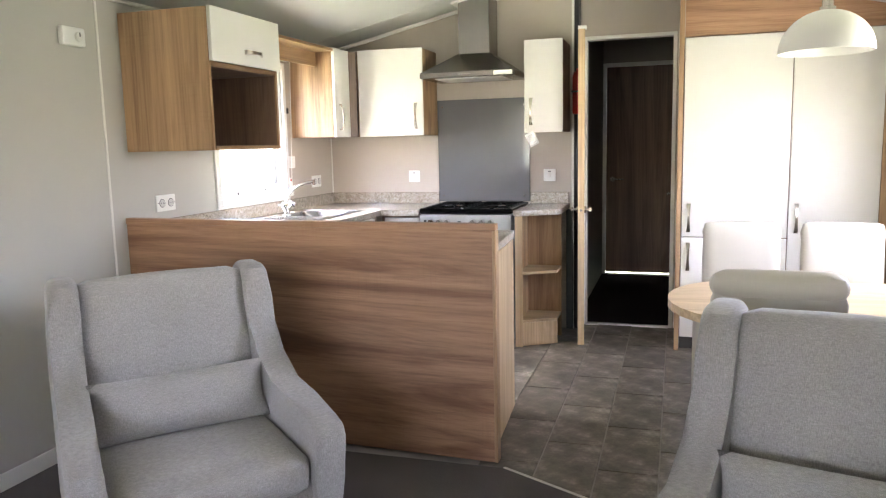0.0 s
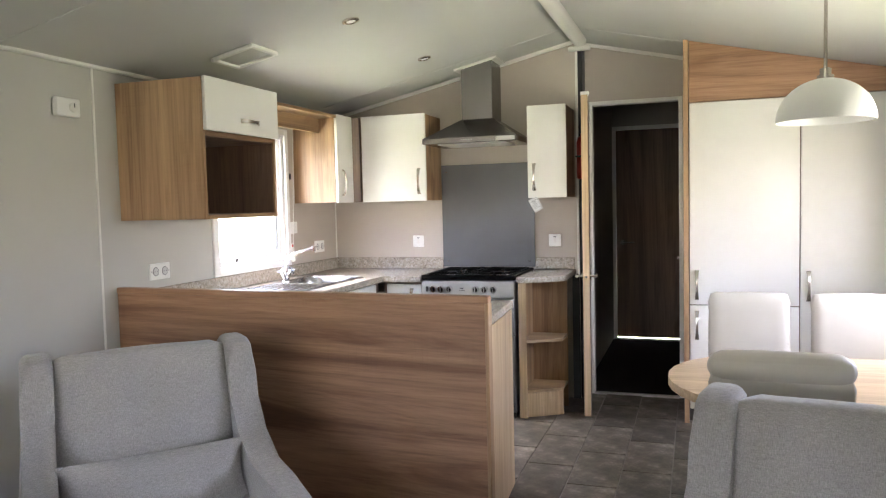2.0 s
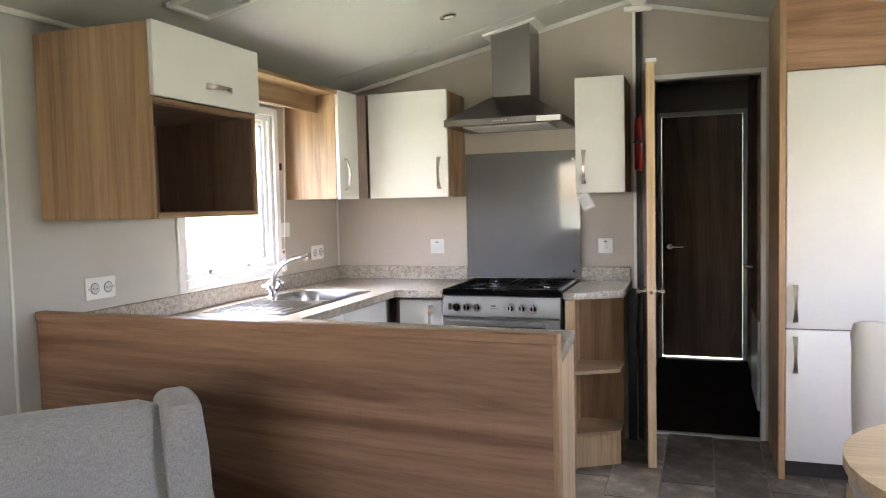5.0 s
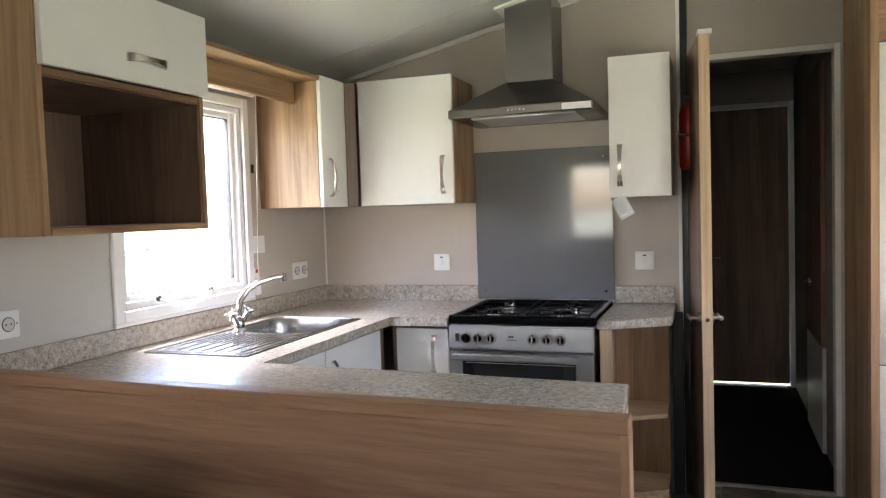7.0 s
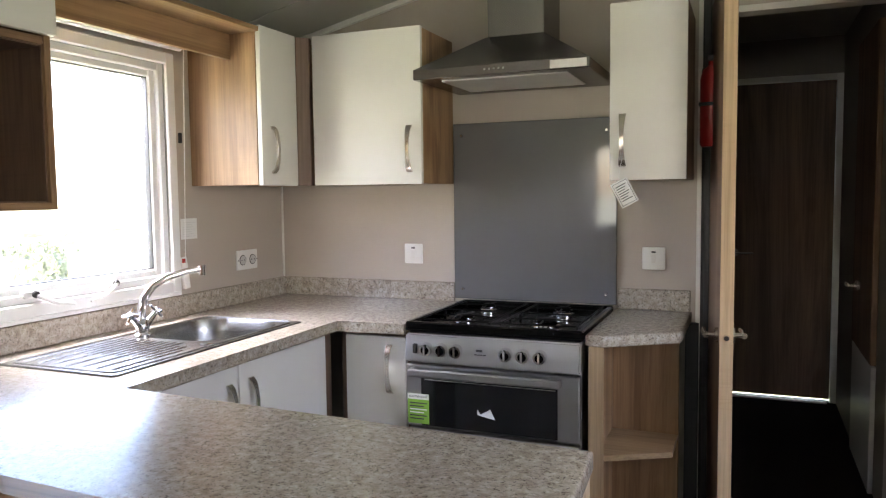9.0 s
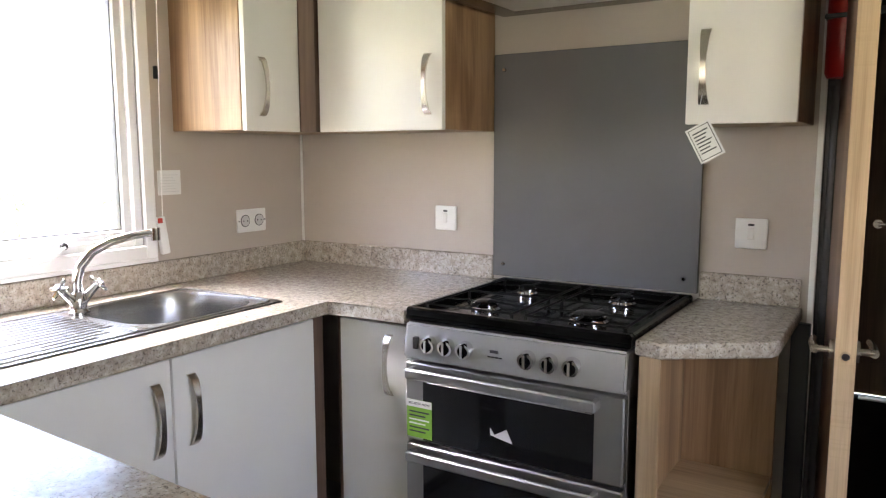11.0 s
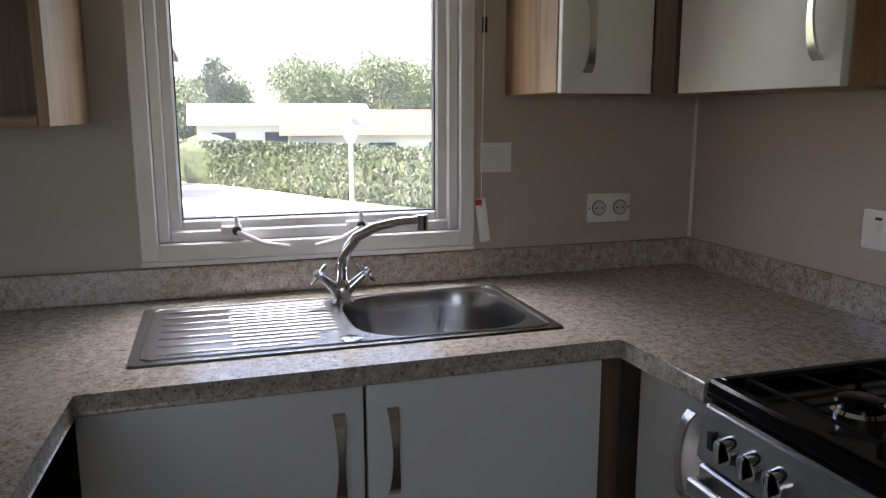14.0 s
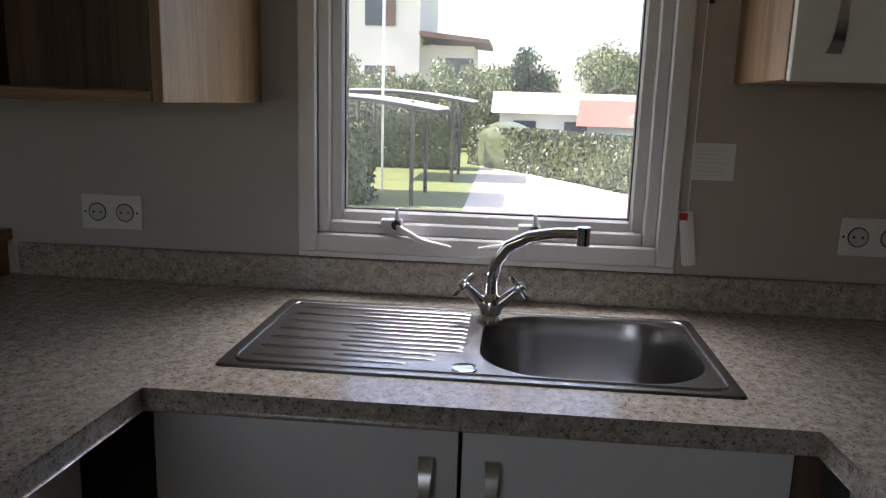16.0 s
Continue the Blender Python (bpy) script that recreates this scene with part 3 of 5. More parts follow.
bm.to_mesh(cut)
bm.free()
cutter = bpy.data.objects.new("sink_cut", cut)
scene.collection.objects.link(cutter)
md = slab.modifiers.new("cut", 'BOOLEAN')
md.operation, md.object, md.solver = 'DIFFERENCE', cutter, 'EXACT'
cutter.location = wt.location * 0
bpy.context.view_layer.update()
dg = bpy.context.evaluated_depsgraph_get()
done = bpy.data.meshes.new_from_object(slab.evaluated_get(dg))
slab.modifiers.clear()
slab.data = done
bpy.data.objects.remove(cutter)
box("upstand", XW + 0.0005, XW + 0.017, 3.30, YB - 0.001, WT1, 0.98, worktop_mat, wt, bev=0.003)
box("upstand", XW + 0.017, -1.375, YB - 0.017, YB - 0.0005, WT1, 0.98, worktop_mat, wt, bev=0.003)
wr = thing("worktop", (-0.56, 5.3, WT0), "small speckled worktop with a cut corner beside the cooker", "worktop")
bm = bmesh.new()
bm_prism(bm, [(-0.700, 4.965), (-0.640, 4.950), (-0.425, 5.095), (-0.415, 5.125), (-0.415, YB), (-0.700, YB)], 2, WT0, WT1)
bmesh.ops.bevel(bm, geom=[e for e in bm.edges if abs(e.verts[0].co.z - e.verts[1].co.z) < 1e-4], offset=0.006, segments=3, affect='EDGES', profile=0.5)
add("slab", bm, worktop_mat, wr, smooth=True)
box("upstand", -0.690, -0.420, YB - 0.017, YB - 0.0005, WT1, 0.98, worktop_mat, wr, bev=0.003)

# ---- peninsula back panel ----
pb = thing("peninsula", (-1.3, 3.17, 0), "oak laminate back panel of the kitchen peninsula", "room divider")
PL = 3.232
prism("panel", [(XW + 0.001, PL + 0.012), (-0.405, 3.160), (-0.405, 3.180), (XW + 0.001, PL + 0.032)], 2, 0.006, 0.9838, oak_h, pb)
prism("cap", [(XW + 0.001, PL + 0.004), (-0.388, 3.151), (-0.388, 3.195), (XW + 0.001, PL + 0.049)], 2, 0.984, 1.012, oak_h, pb, bev=0.003)
box("post", -0.4048, -0.389, 3.156, 3.207, 0.006, 0.9835, oak_v, pb, bev=0.002)
prism("end_panel", [(-0.444, 3.2075), (-0.424, 3.2075), (-0.466, 3.86), (-0.486, 3.86)], 2, 0.006, WT0 - 0.001, oak_pale, pb, label="pale oak end panel")

# ---- base units ----


def base_unit(label, at):
    return thing("base_cabinet", at, label, "kitchen cabinet")


bu = base_unit("cream base cabinet with two doors under the sink", (-1.9, 4.42, 0))
box("carcass_side", -2.20, -1.665, 3.94, 3.955, 0.10, WT0 - 0.001, oak_brown, bu)
box("carcass_side", -2.20, -1.665, 4.895, 4.91, 0.10, WT0 - 0.001, oak_brown, bu)
box("carcass_floor", -2.20, -1.665, 3.956, 4.894, 0.10, 0.115, oak_brown, bu)
box("plinth", -1.72, -1.70, 3.94, 4.93, 0.0, 0.10, plinth_dark, bu)
for ya, yb, hy in ((3.925, 4.421, 4.372), (4.427, 4.925, 4.476)):
    d = box("door", -1.662, -1.642, ya, yb, 0.105, 0.845, white_door, bu, bev=0.003, seg=2)
    bow_handle(d, -1.642, hy, 0.708, (1, 0, 0), length=0.178)
box("corner_post", -1.665, -1.650, 4.928, 4.975, 0.10, 0.85, oak_brown, bu, label="brown corner post")
bv = base_unit("narrow cream base cabinet beside the cooker", (-1.47, 5.2, 0))
box("carcass", -1.62, -1.345, 5.006, 5.50, 0.10, WT0 - 0.001, oak_brown, bv)
box("plinth", -1.62, -1.345, 5.04, 5.06, 0.0, 0.10, plinth_dark, bv)
d = box("door", -1.592, -1.348, 4.985, 5.005, 0.105, 0.845, white_door, bv, bev=0.003, seg=2)
bow_handle(d, -1.41, 4.985, 0.728, (0, -1, 0), length=0.178)
bw = base_unit("cream base cabinet under the peninsula worktop", (-1.2, 3.5, 0))
box("carcass", -1.60, -0.50, 3.27, 3.82, 0.10, WT0 - 0.001, oak_brown, bw)
box("plinth", -1.60, -0.50, 3.75, 3.77, 0.0, 0.10, plinth_dark, bw)
for xa, xb, hx in ((-1.565, -1.05, -1.10), (-1.044, -0.505, -0.99)):
    d = box("door", xa, xb, 3.825, 3.845, 0.105, 0.845, white_door, bw, bev=0.003, seg=2)
    bow_handle(d, hx, 3.845, 0.722, (0, 1, 0), length=0.178)

# open corner shelves at the end of the run
es = thing("corner_shelf_unit", (-0.56, 5.2, 0), "open oak end shelves with a cut front", "shelf unit")
shape = [(-0.675, 4.985), (-0.440, 5.125), (-0.440, 5.53), (-0.675, 5.53)]
box("side", -0.690, -0.672, 4.975, 5.53, 0.0, WT0 - 0.001, oak_v, es)
box("front_stile", -0.690, -0.640, 4.962, 4.975, 0.0, WT0 - 0.001, oak_pale, es, label="pale oak edge")
box("back", -0.6715, -0.440, 5.315, 5.335, 0.0, WT0 - 0.001, oak_v, es)
for z in (0.155, 0.475):
    prism("shelf", [(-0.671, 4.99), (-0.442, 5.12), (-0.442, 5.314), (-0.671, 5.314)], 2, z, z + 0.018, oak_table, es, label="pale oak shelf")
prism("plinth", [(-0.671, 4.98), (-0.440, 5.118), (-0.440, 5.135), (-0.671, 4.997)], 2, 0.0, 0.154, oak_pale, es, label="pale oak plinth")

# ---- cooker ----
ck = thing("cooker", (-1.02, 5.2, 0), "silver gas cooker with two black glass oven doors", "cooker")
CX0, CX1, CY = -1.325, -0.708, 4.945
box("body", CX0 + 0.004, CX1 - 0.004, CY + 0.02, 5.52, 0.03, 0.865, steel, ck, bev=0.004)
bm = bmesh.new()
bm_prism(bm, [(CY - 0.02, 0.775), (CY - 0.005, 0.872), (CY + 0.05, 0.878), (CY + 0.05, 0.775)], 0, CX0, CX1)
bmesh.ops.bevel(bm, geom=list(bm.edges), offset=0.006, segments=2, affect='EDGES')
add("control_panel", bm, steel, ck, smooth=True, label="brushed steel control panel")
bm = bmesh.new()
bm_box(bm, CX0 - 0.004, CX1 + 0.004, CY + 0.0, 5.525, 0.879, 0.892, 0.003)
for xa, xb, ya, yb in ((CX0 - 0.004, CX1 + 0.004, CY, CY + 0.025), (CX0 - 0.004, CX1 + 0.004, 5.495, 5.525), (CX0 - 0.004, CX0 + 0.018, CY + 0.02, 5.50), (CX1 - 0.018, CX1 + 0.004, CY + 0.02, 5.50)):
    bm_box(bm, xa, xb, ya, yb, 0.885, 0.912, 0.005)
add("hob", bm, black_enamel, ck, label="glossy black enamel hob")
BURN = ((-1.165, 5.10, 0.036), (-1.165, 5.37, 0.028), (-0.865, 5.10, 0.045), (-0.865, 5.37, 0.034))
for bx, by, br in BURN:
    bm = bmesh.new()
    bm_lathe(bm, [(br * 1.15, 0), (br * 1.15, 0.007), (br, 0.012), (br, 0.02)], (bx, by, 0.892), 24)
    add("burner", bm, chrome, ck, smooth=True, label="bright metal burner ring")
    lathe("burner_cap", [(br * 0.85, 0.0), (br * 0.92, 0.006), (br * 0.6, 0.010)], (bx, by, 0.9125), black_enamel, ck, 24)
for gx in (-1.165, -0.865):
    bm = bmesh.new()
    zt = 0.915
    for yy in (5.0, 5.235, 5.47):
        bm_tube(bm, [(gx - 0.13, yy, zt), (gx + 0.13, yy, zt)], 0.0035, 6)
    for xx in (gx - 0.13, gx + 0.13):
        bm_tube(bm, [(xx, 5.0, zt), (xx, 5.47, zt)], 0.0035, 6)
        for yy in (5.0, 5.235, 5.47):
            bm_tube(bm, [(xx, yy, 0.892), (xx, yy, zt)], 0.005, 6)
    for by in (5.10, 5.37):
        for k in range(4):
            a = k * math.pi / 2
            bm_tube(bm, [(gx + 0.03 * math.cos(a), by + 0.03 * math.sin(a), zt + 0.003), (gx + 0.125 * math.cos(a), by + 0.10 * math.sin(a), zt)], 0.003, 6)
    add("pan_support", bm, black_iron, ck, smooth=True, label="black cast iron pan support")
for kx in (-1.243, -1.188, -1.133, -0.957, -0.898, -0.840):
    k = thing("knob", (kx, CY - 0.012, 0.823), "", "")
    k.parent, k.matrix_world = ck, pose(kx, CY - 0.012, 0.823)
    k.location = Vector((kx, CY - 0.012, 0.823)) - ck.location
    ORG[k.name] = Vector((kx, CY - 0.012, 0.823))
    bm = bmesh.new()
    bm_tube(bm, [(kx, CY - 0.008, 0.823), (kx, CY - 0.03, 0.820)], [0.023, 0.021], 20)
    add("dial", bm, chrome, k, smooth=True)
    bm = bmesh.new()
    bm_tube(bm, [(kx, CY - 0.029, 0.820), (kx, CY - 0.0315, 0.820)], 0.0145, 18)
    add("face", bm, black_enamel, k, smooth=True, label="black knob face")
    bm = bmesh.new()
    bm_box(bm, kx - 0.0055, kx + 0.0055, CY - 0.037, CY - 0.028, 0.803, 0.839, 0.003)
    add("grip", bm, black_enamel, k)
    bm = bmesh.new()
    bm_box(bm, kx - 0.0035, kx + 0.0035, CY - 0.039, CY - 0.0365, 0.804, 0.838)
    add("mark", bm, chrome, k)
box("switch", -1.292, -1.278, CY - 0.022, CY - 0.008, 0.805, 0.838, dark_slot, ck, label="black ignition switch")
for xa in (-1.066, -1.055, -1.045, -1.034):
    box("marking", xa, xa + 0.008, CY - 0.0178, CY - 0.0155, 0.8135, 0.8165, ink, ck, bev=0)
box("marking", -1.061, -1.039, CY - 0.0158, CY - 0.0135, 0.825, 0.832, ink, ck, bev=0)
for za, zb in ((0.548, 0.765), (0.10, 0.535)):
    d = box("oven_door", CX0 + 0.003, CX1 - 0.003, CY - 0.012, CY + 0.019, za, zb, steel, ck, bev=0.004, label="steel framed oven door")
    box("glass", CX0 + 0.06, CX1 - 0.075, CY - 0.0145, CY - 0.0115, za + 0.004, zb - 0.03, oven_glass, d, bev=0.001, label="black oven glass")
    bm = bmesh.new()
    zz = zb - 0.022
    bm_box(bm, CX0 + 0.025, CX1 - 0.06, CY - 0.052, CY - 0.038, zz - 0.014, zz + 0.014, 0.004)
    for xx in (CX0 + 0.025, CX1 - 0.075):
        bm_box(bm, xx, xx + 0.015, CY - 0.04, CY - 0.011, zz - 0.012, zz + 0.012, 0.002)
    add("handle", bm, steel, d, label="flat steel bar handle")
tube("oven_rack", [(CX0 + 0.075, CY - 0.0150, 0.715), (CX1 - 0.08, CY - 0.0150, 0.715)], 0.0012, alu, ck, n=6)
box("plinth", CX0 + 0.01, CX1 - 0.01, CY + 0.02, CY + 0.04, 0.0, 0.098, plinth_dark, ck)
lb = thing("energy_label", (-1.275, CY - 0.0159, 0.61), "green and white paper sticker on the cooker", "sticker")
box("sheet", -1.315, -1.235, CY - 0.0166, CY - 0.0156, 0.558, 0.663, paper_green, lb, bev=0)
box("header", -1.315, -1.235, CY - 0.0174, CY - 0.0167, 0.643, 0.663, paper, lb, bev=0, label="white header strip")


def lettering(text, size, m, mat, parent, name="lettering"):
    cu = bpy.data.curves.new(name, 'FONT')
    cu.body, cu.size, cu.align_x, cu.align_y, cu.extrude = text, size, 'CENTER', 'CENTER', 0.0002
    tmp = bpy.data.objects.new(name, cu)
    scene.collection.objects.link(tmp)
    bpy.context.view_layer.update()
    me = bpy.data.meshes.new_from_object(tmp.evaluated_get(bpy.context.evaluated_depsgraph_get()))
    bpy.data.objects.remove(tmp)
    me.transform(Matrix.Translation(-ORG[parent.name]) @ m)
    me.materials.clear()
    me.materials.append(mat)
    ob = new(name, me)
    ob.parent = parent
    return ob


lettering("REGISTER NOW", 0.0095, pose(-1.275, CY - 0.0179, 0.653, 90, 0, 0), ink, lb)
for i in range(6):
    box("text_line", -1.307, -1.243 - 0.012 * (i % 2), CY - 0.0174, CY - 0.0167, 0.628 - 0.011 * i, 0.632 - 0.011 * i, ink if i not in (2, 3) else paper, lb, bev=0)
tg = thing("torn_sticker", (-1.02, CY - 0.0155, 0.6), "torn white paper scrap stuck on the oven glass", "sticker")
prism("scrap", [(-1.058, 0.628), (-1.046, 0.612), (-1.028, 0.622), (-1.012, 0.632), (-0.995, 0.598), (-1.03, 0.604), (-1.058, 0.610)], 1, CY - 0.0165, CY - 0.015, paper, tg)

# glass splashback
sp = thing("splashback", (-1.03, YB, 0.91), "grey glossy glass splashback fixed with small screws", "splashback")
box("sheet", -1.372, -0.695, YB - 0.0165, YB - 0.0005, 0.914, 1.645, splash_grey, sp, bev=0.0015)
for sx in (-1.335, -0.735):
    for sz in (0.955, 1.595):
        bm = bmesh.new()
        bm_tube(bm, [(sx, YB - 0.016, sz), (sx, YB - 0.022, sz)], [0.008, 0.005], 12)
        add("screw_cap", bm, chrome, sp, smooth=True, label="chrome screw cap")

# ---- cooker hood ----
hd = thing("cooker_hood", (-1.03, 5.3, 1.77), "stainless steel chimney cooker hood", "cooker hood")
HX0, HX1, HY = -1.350, -0.712, 5.085
bm = bmesh.new()
bm_box(bm, HX0, HX1, HY, YB - 0.001, 1.765, 1.802, 0.003)
add("rim", bm, hood_steel, hd)
bm = bmesh.new()
lo = [bm.verts.new(p) for p in ((HX0 + 0.004, HY + 0.004, 1.802), (HX1 - 0.004, HY + 0.004, 1.802), (HX1 - 0.004, YB - 0.002, 1.802), (HX0 + 0.004, YB - 0.002, 1.802))]
hi = [bm.verts.new(p) for p in ((-1.142, 5.29, 1.935), (-0.918, 5.29, 1.935), (-0.918, YB - 0.002, 1.935), (-1.142, YB - 0.002, 1.935))]
for k in range(4):
    bm.faces.new((lo[k], lo[(k + 1) % 4], hi[(k + 1) % 4], hi[k]))
bm.faces.new(hi)
bm.faces.new(lo[::-1])
add("canopy", bm, hood_steel, hd)
bm = bmesh.new()
xa, xb = -1.138, -0.922
bm_prism(bm, [(xa, 1.935), (xb, 1.935), (xb, roof_z(xb) - 0.002), (xa, roof_z(xa) - 0.002)], 1, 5.30, YB - 0.002)
bmesh.ops.bevel(bm, geom=list(bm.edges), offset=0.003, segments=2, affect='EDGES')
add("chimney", bm, hood_steel, hd, smooth=True)
prism("ceiling_plate", [(xa - 0.04, roof_z(xa - 0.04) - 0.014), (xb + 0.04, roof_z(xb + 0.04) - 0.014), (xb + 0.04, roof_z(xb + 0.04) - 0.002), (xa - 0.04, roof_z(xa - 0.04) - 0.002)], 1, 5.27, YB - 0.022, trim_white, hd, label="white ceiling plate")
for i in range(5):
    bm = bmesh.new()
    xx = -1.075 + 0.017 * i
    bm_tube(bm, [(xx, HY + 0.001, 1.784), (xx, HY - 0.005, 1.784)], 0.004, 10)
    add("button", bm, chrome, hd, smooth=True, label="small round button")
box("label_plate", -0.845, -0.722, HY - 0.0018, HY, 1.770, 1.797, alu, hd, bev=0, label="pale rating plate")
box("filter", -1.26, -0.80, 5.14, 5.45, 1.760, 1.7655, alu, hd)

# ---- wall cabinets ----


def wall_cabinet(label, at):
    return thing("wall_cabinet", at, label, "kitchen cabinet")


CZ0, CZ1 = 1.397, 1.985
# open microwave housing with a flap above
ca = wall_cabinet("oak wall cabinet with an open niche under a cream flap", (-2.0, 3.6, 1.33))
box("side", XW + 0.001, -1.755, 3.29, 3.308, 1.328, 1.978, oak_v, ca)
box("side", XW + 0.001, -1.755, 3.892, 3.910, 1.328, 1.978, oak_v, ca)
box("bottom", XW + 0.001, -1.752, 3.3085, 3.8915, 1.328, 1.346, oak_y, ca)
box("top", XW + 0.001, -1.755, 3.3085, 3.8915, 1.960, 1.978, oak_y, ca)
box("divider", XW + 0.001, -1.757, 3.3085, 3.8915, 1.715, 1.7345, oak_y, ca)
# the brown back and liners carry the niche's shade in their colour
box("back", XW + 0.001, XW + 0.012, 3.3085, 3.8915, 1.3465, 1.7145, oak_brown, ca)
box("shade_liner", XW + 0.0125, -1.765, 3.3083, 3.3115, 1.3465, 1.7145, oak_brown, ca, bev=0, label="thin brown sheet standing in for the niche's shade")
box("shade_liner", XW + 0.0125, -1.765, 3.8885, 3.8917, 1.3465, 1.7145, oak_brown, ca, bev=0, label="thin brown sheet standing in for the niche's shade")
box("shade_liner", XW + 0.0125, -1.765, 3.3116, 3.8884, 1.3462, 1.349, oak_brown, ca, bev=0, label="thin brown sheet standing in for the niche's shade")
box("shade_liner", XW + 0.0125, -1.765, 3.3116, 3.8884, 1.7118, 1.7148, oak_brown, ca, bev=0, label="thin brown sheet standing in for the niche's shade")
d = box("flap", -1.754, -1.734, 3.293, 3.912, 1.736, 1.982, white_door, ca, bev=0.003, seg=2, label="cream flap door")
bow_handle(d, -1.734, 3.64, 1.80, (1, 0, 0), 'y', 0.15)
# window valance between the two cabinets
va = thing("window_valance", (-2.05, 4.42, 1.87), "oak shelf board and fascia over the window", "valance")
box("board", XW + 0.001, -1.905, 3.911, 4.939, 1.962, 1.980, oak_y, va)
box("fascia", -2.055, -2.035, 3.911, 4.939, 1.868, 1.9615, oak_y, va)
# side cabinet on the window wall
cb = wall_cabinet("oak wall cabinet with a narrow cream door", (-2.05, 5.1, CZ0))
box("side", XW + 0.001, -1.925, 4.940, 4.958, CZ0, CZ1, oak_v, cb)
box("body", XW + 0.001, -1.926, 4.9585, YB - 0.001, CZ0 + 0.001, CZ1 - 0.001, oak_v, cb)
d = box("door", -1.924, -1.904, 4.942, 5.178, CZ0 - 0.002, CZ1 + 0.002, white_door, cb, bev=0.003, seg=2)
bow_handle(d, -1.904, 5.005, 1.53, (1, 0, 0), length=0.178)
prism("corner_post", [(-1.924, 5.182), (-1.904, 5.182), (-1.868, 5.215), (-1.868, 5.235), (-1.924, 5.235)], 2, CZ0 - 0.001, CZ1, oak_brown, cb, label="brown corner post")
cc = wall_cabinet("oak wall cabinet with a wide cream door", (-1.6, 5.4, CZ0))
box("body", -1.866, -1.378, 5.237, YB - 0.001, CZ0, CZ1, oak_v, cc)
d = box("door", -1.852, -1.377, 5.215, 5.235, CZ0 - 0.002, CZ1 + 0.005, white_door, cc, bev=0.003, seg=2)
bow_handle(d, -1.425, 5.215, 1.53, (0, -1, 0), length=0.178)
cd = wall_cabinet("slim oak wall cabinet with a cream door", (-0.53, 5.3, CZ0))
box("body", -0.662, -0.414, 5.222, YB - 0.001, CZ0, CZ1, oak_v, cd)
d = box("door", -0.666, -0.414, 5.200, 5.220, CZ0 - 0.002, CZ1 + 0.005, white_door, cd, bev=0.003, seg=2)
bow_handle(d, -0.622, 5.200, 1.53, (0, -1, 0), length=0.178)
hg = thing("swing_tag", (-0.615, 5.185, 1.35), "white printed paper tag hanging from a handle", "tag")
tagm = pose(-0.612, 5.182, 1.352, 90, 0, 0) @ pose(0, 0, 0, 0, 0, 28)
for nm, w, h, zz, mt in (("card", 0.031, 0.045, 0.0, paper), ("border", 0.026, 0.040, 0.0012, ink), ("inner", 0.0245, 0.0385, 0.0020, paper)):
    bm = bmesh.new()
    bm_box(bm, -w, w, -h, h, zz, zz + 0.0011)
    bm.transform(tagm)
    add(nm, bm, mt, hg)
for i in range(7):
    bm = bmesh.new()
    bm_box(bm, -0.019, 0.019 - 0.006 * (i % 3), 0.026 - 0.0085 * i, 0.029 - 0.0085 * i, 0.0032, 0.0037)
    bm.transform(tagm)
    add("text_line", bm, ink, hg)
tube("string", [(-0.633, 5.179, 1.395), (-0.622, 5.174, 1.462)], 0.0008, paper, hg, n=6)

# ---- sink and tap ----
sk = thing("sink", (-1.91, 4.43, WT1), "stainless steel sink with a ribbed drainer", "sink")
KX0, KX1, KY0, KY1 = -2.125, -1.705, 4.005, 4.868
bm = bmesh.new()
outer = round_rect(KX0, KX1, KY0, KY1, 0.012, 4)
bowl = round_rect(SX0, SX1, SY0, SY1, 0.12, 8)
ov = [bm.verts.new((x, y, 0.9045)) for x, y in outer]
ob_ = [bm.verts.new((x, y, 0.8995)) for x, y in round_rect(KX0 - 0.003, KX1 + 0.003, KY0 - 0.003, KY1 + 0.003, 0.012, 4)]
for k in range(len(ov)):
    bm.faces.new((ov[k], ov[(k + 1) % len(ov)], ob_[(k + 1) % len(ov)], ob_[k]))
bv_ = [bm.verts.new((x, y, 0.9045)) for x, y in bowl]
oe = [bm.edges.get((ov[k], ov[(k + 1) % len(ov)])) for k in range(len(ov))]
be = [bm.edges.new((bv_[k], bv_[(k + 1) % len(bv_)])) for k in range(len(bv_))]
bmesh.ops.triangle_fill(bm, use_beauty=True, use_dissolve=False, edges=oe + be)
add("deck", bm, sink_steel, sk)
bm = bmesh.new()
bv_ = [bm.verts.new((x, y, 0.9045)) for x, y in bowl]
cxb, cyb = (SX0 + SX1) / 2, (SY0 + SY1) / 2
prev = bv_
for f, z in ((0.985, 0.897), (0.955, 0.86), (0.925, 0.79), (0.88, 0.768), (0.78, 0.757), (0.4, 0.752), (0.12, 0.750)):
    cur = [bm.verts.new((cxb + (x - cxb) * f, cyb + (y - cyb) * f, z)) for x, y in bowl]
    for k in range(len(cur)):
        bm.faces.new((prev[k], prev[(k + 1) % len(cur)], cur[(k + 1) % len(cur)], cur[k]))
    prev = cur
bm.faces.new(prev)
add("basin", bm, sink_steel, sk, smooth=True)
bm = bmesh.new()
